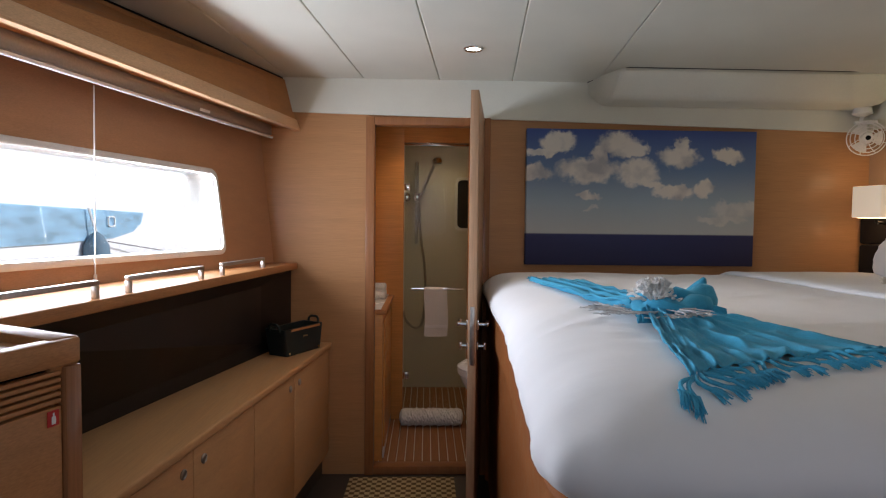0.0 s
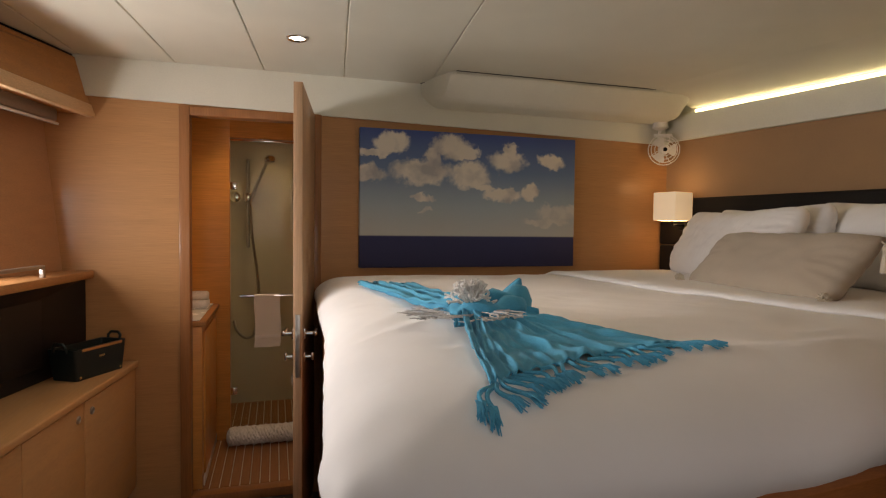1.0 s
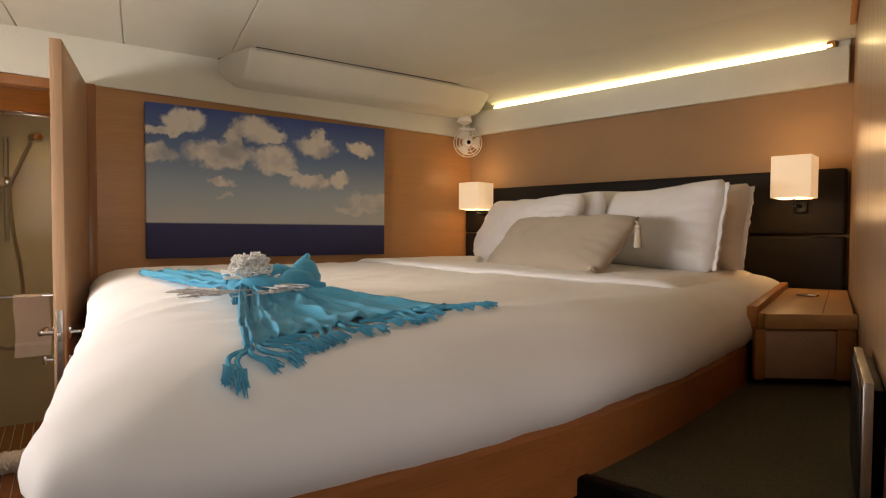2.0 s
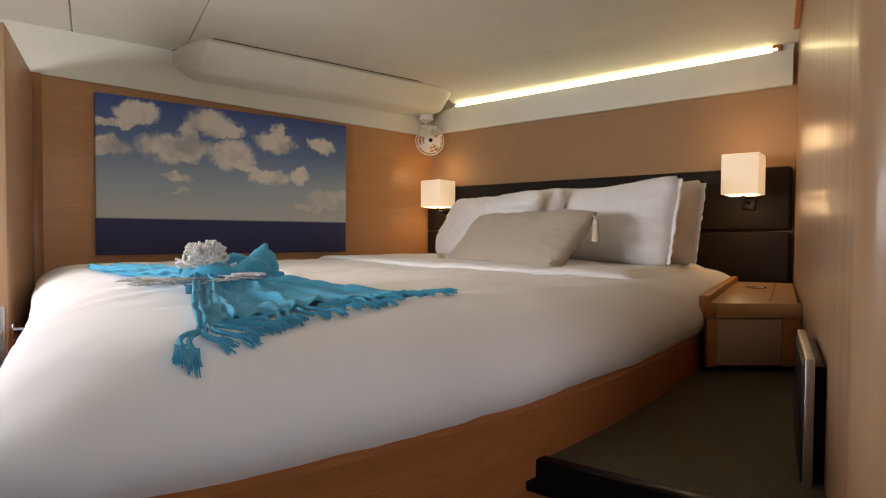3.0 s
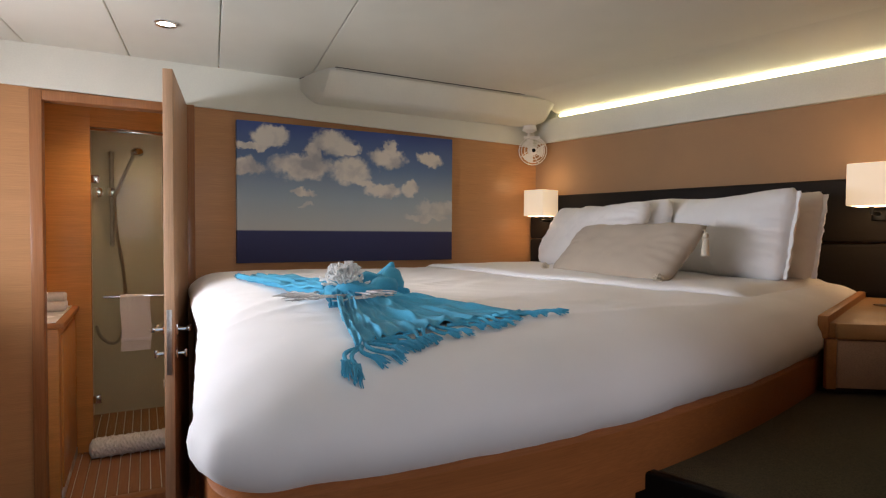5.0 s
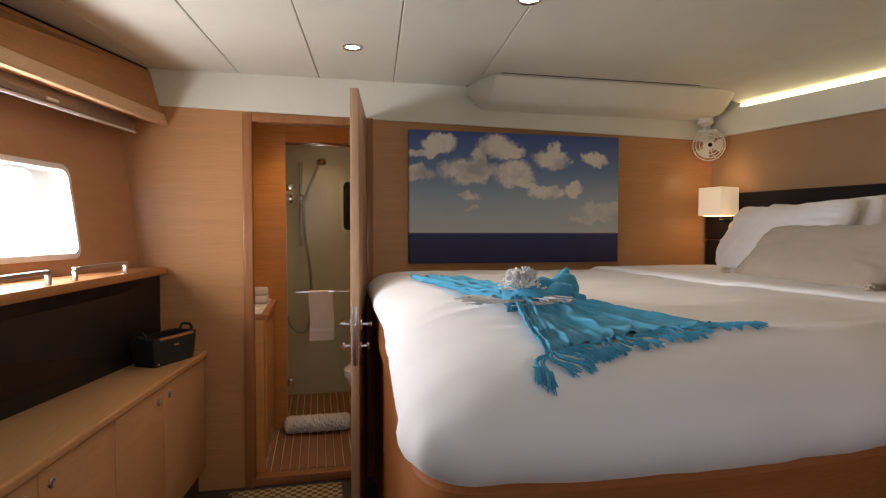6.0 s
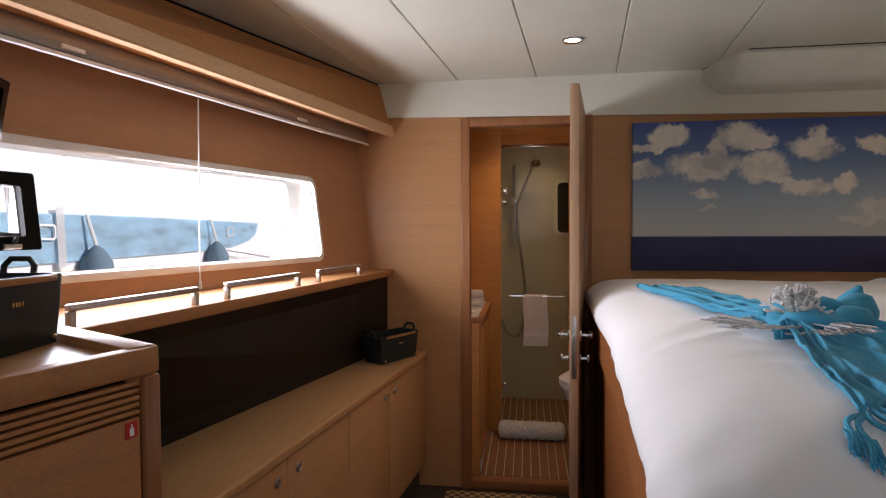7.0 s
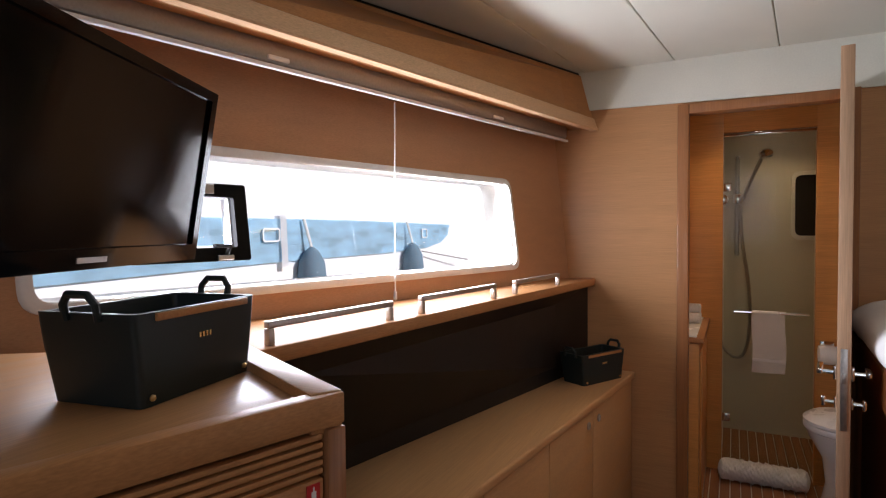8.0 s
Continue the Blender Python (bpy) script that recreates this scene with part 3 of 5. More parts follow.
# headboard: two upholstered rows
hb = thing("headboard", (NE.x, 2.0, 1.0), "dark brown padded leather headboard in two rows", "headboard")
m = frame_at((NE.x, NORTH - 0.004, 0), EAST_DIR)
for z0, z1 in ((0.84, 1.237), (1.243, 1.505)):
    part("panel", box((0.0, -0.055, z0), (1.945, -0.004, z1), bevel=0.012, m=m, seg=3), M_leather, hb, smooth=50)

# nightstand between bed and partition
ns = thing("nightstand", (1.9, 0.9, 0.83), "pale oak bedside cabinet with a raised lip", "nightstand")
n0, n1 = Vector((1.742, 0.838)), Vector((1.965, part_y(1.965) + 0.004))
n2, n3 = Vector((2.70, part_y(2.70) + 0.004)), Vector((2.60, 1.15))
M_ns = wood("nightstand_oak", (0.52, 0.36, 0.27), "x", var=0.05)
nd = (n1 - n0).normalized()
nb = Vector((nd.y, -nd.x))
if nb.y > 0:
    nb = -nb


def on_front(s0, s1, z0, z1, d0, d1, bevel=0.0015):
    a, b = n0 + nd * s0, n0 + nd * s1
    return prism([a + nb * d0, b + nb * d0, b + nb * d1, a + nb * d1], z0, z1, bevel=bevel)


NW = (n1 - n0).length
part("plinth", prism([n0 - nb * 0.03, n1 - nb * 0.03, n2, n3], 0.832, 0.846), M_floor, ns, "dark recessed plinth", smooth=None)
part("body", prism([n0 - nb * 0.012, n1 - nb * 0.012, n2, n3], 0.847, 0.985, bevel=0.002), M_ns, ns, "pale pinkish oak carcass")
part("corner_post", on_front(0.0, 0.026, 0.847, 0.985, -0.0115, 0.004), M_oak_x, ns, "oak corner post")
part("door", on_front(0.028, NW * 0.80, 0.851, 0.982, -0.0115, 0.002), M_ns, ns, "pale pinkish oak door")
part("side_post", on_front(NW * 0.80 + 0.002, NW, 0.847, 0.985, -0.0115, 0.003), M_oak_x, ns, "oak side post")
part("apron", on_front(0.028, NW, 0.9865, 1.029, -0.012, 0.006, 0.003), M_bench, ns, "rounded maple apron")
part("top", prism([n0 - nb * 0.013, n1 - nb * 0.013, n2, n3], 0.9865, 1.028, bevel=0.002), M_bench, ns, "maple top")
part("top_joint", prism([n0.lerp(n1, 0.70) - nb * 0.02, n0.lerp(n1, 0.715) - nb * 0.02, n3.lerp(n2, 0.715), n3.lerp(n2, 0.70)], 1.0281, 1.0286), M_rim, ns, "fine dark joint", smooth=None)


def strip(a, b, w, z0, z1, bev=0.003):
    d = (b - a).normalized()
    s = Vector((-d.y, d.x)) * w
    return prism([a, b, b + s, a + s], z0, z1, bevel=bev)


part("lip", strip(n0 + nb * 0.006 + nd * 0.002, n3, 0.026, 0.9865, 1.050, 0.004), M_oak_x, ns, "raised oak lip")
c = Vector((2.34, 0.965, 1.029))
part("cup_ring", lathe([(0.034, 0.0), (0.036, 0.003), (0.03, 0.003), (0.029, 0.0005)], Matrix.Translation(c), 28), M_chrome, ns, "chrome cup ring")

# ---- lights of the place, and an added fill ----
lamp("window_light", 'AREA', 40, (0.86, 0.94, 1.0), frame_at(wall_pt(1.72, 1.365, 0.045), (0.20, 0.98, 0), (-0.98, 0.20, 0.12)), size=1.5, size_y=0.30)
m = frame_at((NE.x, NORTH - 0.014, 0), EAST_DIR)
led = single("led_strip", box((0.19, -0.030, 1.9835), (1.875, -0.010, 1.9985), bevel=0.004, m=m), M_led, "warm white light strip above the headboard", "light strip")


def downlight(x, y, power=4.4):
    ob = thing("downlight", (x, y, CEIL), "recessed ceiling downlight with a polished rim", "ceiling light", "ceiling downlights")
    part("rim", lathe([(0.029, -0.001), (0.031, -0.007), (0.038, -0.008), (0.0425, -0.004), (0.043, 0.0)], Matrix.Translation((x, y, CEIL)), 32, cap=False), M_chrome, ob)
    part("lens", lathe([(0.001, -0.0015), (0.029, -0.002), (0.029, 0.0)], Matrix.Translation((x, y, CEIL)), 24), M_spot, ob, "glowing lens")
    lamp("downlight_beam", 'SPOT', power, (1.0, 0.86, 0.70), look((x, y, CEIL - 0.012), (x, y, 0)), radius=0.03, spot=(radians(115), 0.7))


downlight(0.155, 2.36)
downlight(0.70, 1.74, 8.7)
# unseen area lamp, added to brighten the foot of the bed
lamp("rear_fill_light", 'AREA', 8.7, (0.90, 0.95, 1.0), look((0.35, -1.40, 1.60), (0.65, 0.9, 0.95)), size=1.2, size_y=0.9)

# ---- valance, blind and shelf of the window side ----
def run_strip(fx, y0, y1, w, z0, z1, bevel=0.003):
    """A bar along the window side between y0 and y1, its room face on fx(y), w deep."""
    return prism([(fx(y0), y0), (fx(y1), y1), (fx(y1) - w, y1), (fx(y0) - w, y0)], z0, z1, bevel=bevel)


val = thing("valance", (valance_x(1.5), 1.5, 1.8), "deep oak valance under the ceiling over the window", "valance", kind="structure")
bm = bmesh.new()
fr_ = []
for y in (NORTH - 0.001, 0.35):
    tx = -0.76 - 0.345 * (NORTH - y)
    fr_.append([bm.verts.new(p) for p in ((valance_x(y), y, 1.80), (valance_x(y) - 0.004, y, 1.822), (tx, y, 2.047), (tx - 0.022, y, 2.047), (valance_x(y) - 0.024, y, 1.80))])
for k in range(5):
    j = (k + 1) % 5
    bm.faces.new((fr_[0][k], fr_[0][j], fr_[1][j], fr_[1][k]))
bm.faces.new(fr_[0])
bm.faces.new(fr_[1][::-1])
part("fascia", bm, M_oak_y, val, "oak veneer fascia leaning back to the ceiling", smooth=30)
part("soffit", run_strip(lambda y: valance_x(y) - 0.024, NORTH - 0.001, 0.35, 0.24, 1.806, 1.818), M_oak_y, val)
bm = bmesh.new()
fr_ = [[bm.verts.new((valance_x(y) + dx, y, z)) for dx, z in ((-0.02, 1.792), (0.010, 1.792), (0.012, 1.798), (-0.004, 1.846), (-0.008, 1.849), (-0.03, 1.849))] for y in (NORTH - 0.001, 0.35)]
for k in range(6):
    bm.faces.new((fr_[0][k], fr_[0][(k + 1) % 6], fr_[1][(k + 1) % 6], fr_[1][k]))
bm.faces.new(fr_[0])
bm.faces.new(fr_[1][::-1])
# paler than the fascia: light caught by the lip is put into its colour
part("batten", bm, wood("lit_lip_oak", (0.66, 0.42, 0.24), "y", var=0.04), val, "lower batten, the light it catches put into pale wood", smooth=30)
# solid black strip; the shade under the ceiling is its colour
part("gap", run_strip(lambda y: -0.768 - 0.345 * (NORTH - y), NORTH - 0.001, 0.36, 0.01, 2.046, CEIL), M_blackplastic, val, "black strip painting the shade of the gap")


def blind_x(y):
    return valance_x(y) - 0.09


blind = thing("roller_blind", (blind_x(1.5), 1.5, 1.74), "rolled up blind in a grey metal cassette with a pull cord", "blind")
part("cassette", run_strip(blind_x, 2.82, 0.4, 0.055, 1.752, 1.808, 0.010), M_alu, blind, "grey metal cassette")
part("bottom_rail", run_strip(lambda y: blind_x(y) + 0.004, 2.82, 0.4, 0.016, 1.738, 1.749, 0.003), M_gelcoat, blind, "pale bottom rail")
for y in (2.27, 1.33):
    c = Vector((blind_x(y) + 0.004, y, 1.764))
    part("clip", box((-0.03, -0.004, -0.006), (0.03, 0.006, 0.006), bevel=0.003, m=frame_at(c, (0.22, 1, 0))), M_gelcoat, blind, "small white clip")
cy = 1.79
part("cord", tube([(window_x(cy, 1.3) + 0.035, cy, 1.745), (window_x(cy, 1.3) + 0.03, cy, 1.125)], 0.0022, n=6), M_white, blind, "thin white cord")
part("cord_weight", lathe([(0.002, 0.0), (0.005, -0.004), (0.006, -0.028), (0.002, -0.032)], Matrix.Translation((window_x(cy, 1.3) + 0.03, cy, 1.15)), 10), M_white, blind)

shelf = thing("window_shelf", (shelf_x(1.9), 1.9, 1.08), "narrow oak shelf under the window", "shelf", kind="structure")
part("board", prism([(shelf_x(NORTH), NORTH - 0.001), (shelf_x(0.93), 0.93), (window_x(0.93, 1.1), 0.93), (window_x(NORTH, 1.1), NORTH - 0.001)], 1.082, 1.116, bevel=0.005), M_oak_y, shelf)


def rail(y0, y1):
    mid = (y0 + y1) / 2
    ob = thing("fiddle_rail", (shelf_x(mid) - 0.02, mid, 1.116), "brushed steel fiddle rail on the shelf edge", "rail", "shelf rails")
    a, b = Vector((shelf_x(y0) - 0.022, y0, 1.116)), Vector((shelf_x(y1) - 0.022, y1, 1.116))
    mm = frame_at(a, b - a)
    L = (b - a).length
    part("bar", box((0, -0.008, 0.034), (L, 0.008, 0.048), bevel=0.002, m=mm), M_steel, ob)
    for x in (0, L - 0.014):
        part("post", box((x, -0.008, 0.0), (x + 0.014, 0.008, 0.0335), bevel=0.0015, m=mm), M_steel, ob)


rail(1.08, 1.46)
rail(1.58, 1.99)
rail(2.13, 2.52)

# black back panel behind the bench
def back_top(y):
    return shelf_x(y) - 0.035


def back_low(y):
    return -0.735 - 0.22 * (NORTH - y)


bm = bmesh.new()
q = [(back_top(NORTH), NORTH - 0.002, 1.081), (back_top(0.9), 0.9, 1.081), (back_low(0.9), 0.9, 0.70), (back_low(NORTH), NORTH - 0.002, 0.70)]
v0 = [bm.verts.new(p) for p in q]
v1 = [bm.verts.new((p[0] - 0.03, p[1], p[2])) for p in q]
bm.faces.new(v0)
bm.faces.new(v1[::-1])
for k in range(4):
    bm.faces.new((v0[k], v0[(k + 1) % 4], v1[(k + 1) % 4], v1[k]))
single("back_panel", bm, M_black, "glossy black panel between bench and shelf", "wall panel", kind="structure", smooth=None)

# long bench cabinet
bench = thing("bench_cabinet", (bench_x(1.9), 1.9, 0.0), "long low maple cabinet with push-button doors", "cabinet")
part("top", prism([(bench_x(NORTH), NORTH - 0.002), (bench_x(0.4), 0.4), (back_low(0.4) - 0.05, 0.4), (back_low(NORTH) - 0.03, NORTH - 0.002)], 0.672, 0.703, bevel=0.008, seg=3), M_bench, bench)
part("body", prism([(bench_x(NORTH) - 0.03, NORTH - 0.002), (bench_x(0.4) - 0.03, 0.4), (back_low(0.4) - 0.05, 0.4), (back_low(NORTH) - 0.03, NORTH - 0.002)], 0.10, 0.67), M_bench, bench, smooth=None)
part("plinth", prism([(bench_x(NORTH) - 0.05, NORTH - 0.002), (bench_x(0.4) - 0.05, 0.4), (back_low(0.4) - 0.05, 0.4), (back_low(NORTH) - 0.03, NORTH - 0.002)], 0.0, 0.098), M_floor, bench, smooth=None)
split = [2.885, 2.385, 1.98, 1.57, 1.16, 0.75]
for k, (b_, a_) in enumerate(zip(split, split[1:])):
    d = part("door", run_strip(lambda y: bench_x(y) - 0.012, b_ - 0.002, a_ + 0.002, 0.017, 0.125, 0.666, 0.002), M_bench, bench)
    ky = (a_ + 0.055) if k % 2 == 0 else (b_ - 0.055)
    n = Vector((1, -0.12, 0)).normalized()
    kp = Vector((bench_x(ky) - 0.012, ky, 0.62))
    part("knob", lathe([(0.014, 0.0), (0.015, 0.003), (0.012, 0.006), (0.010, 0.006), (0.009, 0.004), (0.001, 0.005)], look(kp, kp - n), 20), M_steel, d, "round steel push knob")


def tote(name, foot, heading, w, d, h, label):
    """An open leatherette basket: flared walls, a wooden-tone rim bar, loop handles and rivets."""
    ob = thing(name, foot, label, "basket", "leatherette baskets")
    mm = pose(*foot, 0, 0, heading)
    b = bmesh.new()
    t = 0.012 * w / 0.3
    fl = 0.11
    lo = [(-w / 2 * (1 - fl), -d / 2), (w / 2 * (1 - fl), -d / 2), (w / 2 * (1 - fl), d / 2 * (1 - fl)), (-w / 2 * (1 - fl), d / 2 * (1 - fl))]
    hi = [(-w / 2, -d / 2 * 1.05), (w / 2, -d / 2 * 1.05), (w / 2, d / 2 * 1.05), (-w / 2, d / 2 * 1.05)]

    def rows(base, z, off):
        r = loop_round([Vector(p) for p in base], 0.012 * w / 0.3, 3)
        return [b.verts.new((p.x - math.copysign(min(off, abs(p.x)), p.x), p.y - math.copysign(min(off, abs(p.y)), p.y), z - 0.012 * h * (1 - (2 * p.x / w) ** 2) * (1 if z > h / 2 else 0) * 4)) for p in r]
    rr = [rows(lo, 0.0, 0)]
    for k in range(1, 6):
        f = k / 5
        rr.append(rows([(a[0] + (c[0] - a[0]) * f, a[1] + (c[1] - a[1]) * f * (1 + 0.3 * math.sin(math.pi * f))) for a, c in zip(lo, hi)], h * f, 0))
    rr.append(rows(hi, h, t))
    rr.append(rows(lo, 0.02 * h + t, t))
    n = len(rr[0])
    for r0, r1 in zip(rr, rr[1:]):
        for k in range(n):
            b.faces.new((r0[k], r0[(k + 1) % n], r1[(k + 1) % n], r1[k]))
    b.faces.new(rr[0][::-1])
    b.faces.new(rr[-1])
    bmesh.ops.transform(b, matrix=mm, verts=b.verts)
    body = part("body", b, M_bag, ob, smooth=45)
    part("rim_bar", box((-w * 0.36, -d / 2 * 1.05 - 0.004, h * 0.90), (w * 0.40, -d / 2 * 1.05 + 0.002, h * 0.985), bevel=0.0012, m=mm), M_oak_x, ob, "light wooden rim bar")
    for s in (-1, 1):
        k = w * 0.11
        pts = [(s * w / 2, -k, h * 0.92), (s * (w / 2 + 0.004), -k, h * 1.10), (s * (w / 2 + 0.006), -k * 0.6, h * 1.2), (s * (w / 2 + 0.006), k * 0.6, h * 1.2), (s * (w / 2 + 0.004), k, h * 1.10), (s * w / 2, k, h * 0.92)]
        hb_ = tube([mm @ Vector(p) for p in pts], w * 0.022, n=8)
        part("handle", hb_, M_bag, ob, "loop handle")
    for s in (-0.39, 0.37):
        c = mm @ Vector((s * w, -d / 2 - 0.003, h * 0.10))
        nrm_ = (mm.to_3x3() @ Vector((0, -1, 0)))
        part("rivet", lathe([(w * 0.018, 0.0), (w * 0.018, 0.002), (w * 0.010, 0.004), (0.0004, 0.004)], look(c, c - nrm_), 12), M_brass, body, "brass rivet")
    for k in range(4):
        x = (k - 1.5) * w * 0.028
        part("mark", box((x - w * 0.008, -d / 2 * 1.06 - 0.003, h * 0.62), (x + w * 0.008, -d / 2 * 1.06 - 0.0015, h * 0.68), m=mm), M_brass, body, "small gilt mark", smooth=None)
    return ob


tote("storage_basket", (-0.665, 2.68, 0.704), 62, 0.27, 0.12, 0.125, "small dark green leatherette basket on the bench")

# ---- cabinet with vent slats beside the bench ----
CA, CB = Vector((-0.54, 0.795)), Vector((-0.74, 0.12))
CC = Vector((-0.93, 0.985))
CD = Vector((-1.42, 0.62))
CE = Vector((-1.30, 0.05))
cab = thing("side_cabinet", (-0.8, 0.6, 0.0), "tall oak side cabinet with vent slats in its front", "cabinet")
cdir = (CB - CA).normalized()
cn = Vector((-cdir.y, cdir.x))
if cn.x < 0:
    cn = -cn


def front(s0, s1, z0, z1, d0, d1, bevel=0.002):
    """A block on the cabinet's front: s along it from its corner, d out of it."""
    a, b = CA + cdir * s0, CA + cdir * s1
    return prism([a + cn * d0, b + cn * d0, b + cn * d1, a + cn * d1], z0, z1, bevel=bevel)


def shrink(poly, d):
    c = sum(poly, Vector((0, 0))) / len(poly)
    return [p + (c - p).normalized() * d for p in poly]


P5 = [CA, CB, CE, CD, CC]
part("carcass", prism([p for p in shrink(P5, 0.03)], 0.0, 1.118), M_oak_z, cab, smooth=None)
part("top", prism(shrink(P5, 0.012), 1.12, 1.138, bevel=0.003), wood("cabinet_top_oak", (0.44, 0.22, 0.09), "y", rough=0.42, coat=0.15), cab)
edge_dir = (CC - CA).normalized()
part("edge_lip", prism([CA, CC, CC - Vector((-edge_dir.y, edge_dir.x)) * -0.04, CA - Vector((-edge_dir.y, edge_dir.x)) * -0.04], 1.1, 1.152, bevel=0.003), M_oak_x, cab, "raised oak lip")
part("front_rail", front(-0.002, 0.70, 1.112, 1.150, -0.022, 0.003, 0.004), M_oak_y, cab, "rounded oak front rail")
part("corner_post", front(-0.002, 0.024, 0.02, 1.110, -0.02, 0.004, 0.003), M_oak_z, cab, "oak corner post")
for k in range(5):
    z = 1.106 - k * 0.0098
    part("slat", front(0.027, 0.70, z - 0.0066, z, -0.016, -0.001, 0.0015), M_oak_y, cab, "vent slat")
# black block behind the slats gives the slots their shade by colour
part("vent_shade_backing", front(0.026, 0.70, 1.06, 1.108, -0.03, -0.018, 0), M_blackplastic, cab, "black backing that paints the shade between the slats", smooth=None)
cd = part("door", front(0.028, 0.52, 0.12, 1.0565, -0.02, 0.0, 0.002), M_oak_y, cab)
sg = part("label", front(0.034, 0.051, 1.031, 1.053, 0.0005, 0.0018, 0), M_red, cd, "red label with a white extinguisher sign", smooth=None)
part("symbol", join(front(0.0395, 0.0455, 1.034, 1.045, 0.0020, 0.0026, 0), front(0.0415, 0.0435, 1.045, 1.050, 0.0020, 0.0026, 0)), M_white, sg, "white bottle symbol", smooth=None)

tote("storage_basket", (-0.803, 0.748, 1.139), 100, 0.215, 0.138, 0.108, "dark green leatherette basket with wooden rim on the cabinet")

# ---- television on its bracket ----
tv = thing("television", (-0.93, 0.80, 1.28), "black flat screen television hung before the window", "television")
t0, t1 = Vector((-1.053, 1.063)), Vector((-0.785, 0.47))
tl = (t1 - t0).length
mm = frame_at((t0.x, t0.y, 0), (t1 - t0).to_3d()) @ pose(0, 0, 1.612, -9.6) @ pose(0, 0, -1.612)
part("housing", box((0.01, -0.045, 1.295), (tl - 0.01, -0.012, 1.60), bevel=0.012, m=mm), M_blackplastic, tv)
part("bezel", ring_frame([(0, 1.282), (tl, 1.282), (tl, 1.612), (0, 1.612)], [(0.02, 1.312), (tl - 0.02, 1.312), (tl - 0.02, 1.594), (0.02, 1.594)], -0.012, 0.010, m=mm @ Matrix(((1, 0, 0, 0), (0, 0, 1, 0), (0, 1, 0, 0), (0, 0, 0, 1)))), M_screen, tv, "glossy black bezel", smooth=30)
part("screen", box((0.018, -0.010, 1.310), (tl - 0.018, 0.004, 1.596), m=mm), M_screen, tv, "dark switched-off screen", smooth=None)
part("maker_plate", box((tl * 0.43, 0.0105, 1.292), (tl * 0.53, 0.012, 1.300), m=mm), M_alu, tv, "plain grey maker plate", smooth=None)
part("bracket", tube([mm @ Vector((tl * 0.5, -0.04, 1.45)), mm @ Vector((tl * 0.5, -0.14, 1.45))], 0.02, n=12), M_blackplastic, tv)

# small opening port set in the window
hatch = thing("port_hatch", wall_pt(1.19, 1.36, -0.01), "black framed opening port in the window", "hatch")


def wall_ring(y0, z0, y1, z1, w, r, d0, d1):
    o = [(p.x, p.y) for p in loop_round([Vector(q) for q in ((y0, z0), (y1, z0), (y1, z1), (y0, z1))], r)]
    i = [(p.x, p.y) for p in loop_round([Vector(q) for q in ((y0 + w, z0 + w), (y1 - w, z0 + w), (y1 - w, z1 - w), (y0 + w, z1 - w))], r)]
    return band([[(y, z, d0) for y, z in o], [(y, z, d1) for y, z in o], [(y, z, d1) for y, z in i], [(y, z, d0) for y, z in i]])


part("frame", wall_ring(1.04, 1.268, 1.318, 1.458, 0.033, 0.008, 0.03, -0.012), M_blackplastic, hatch, "black plastic frame", smooth=40)
part("seal", wall_ring(1.066, 1.294, 1.292, 1.432, 0.010, 0.006, 0.03, 0.004), M_gelcoat, hatch, smooth=40)
c = wall_pt(1.25, 1.285, -0.02)
part("latch", tube([c, c + Vector((0.012, 0, 0.02)), c + Vector((0.014, -0.05, 0.022))], 0.005, n=8), M_blackplastic, hatch, "black turning latch")
part("latch_plate", box((-0.02, -0.004, -0.006), (0.02, 0.004, 0.006), bevel=0.002, m=frame_at(wall_pt(1.25, 1.277, -0.016), (0.243, 0.97, 0))), M_steel, hatch)
part("hinge", box((-0.025, -0.006, -0.012), (0.025, 0.008, 0.012), bevel=0.002, m=frame_at(wall_pt(1.21, 1.444, -0.014), (0.243, 0.97, 0))), M_alu, hatch)

# ---- north wall things ----
PW, PH = 1.195, 0.70
pic = thing("canvas_picture", (0.475, NORTH - 0.001, 1.118), "unframed canvas picture of clouds over a dark blue sea", "picture")


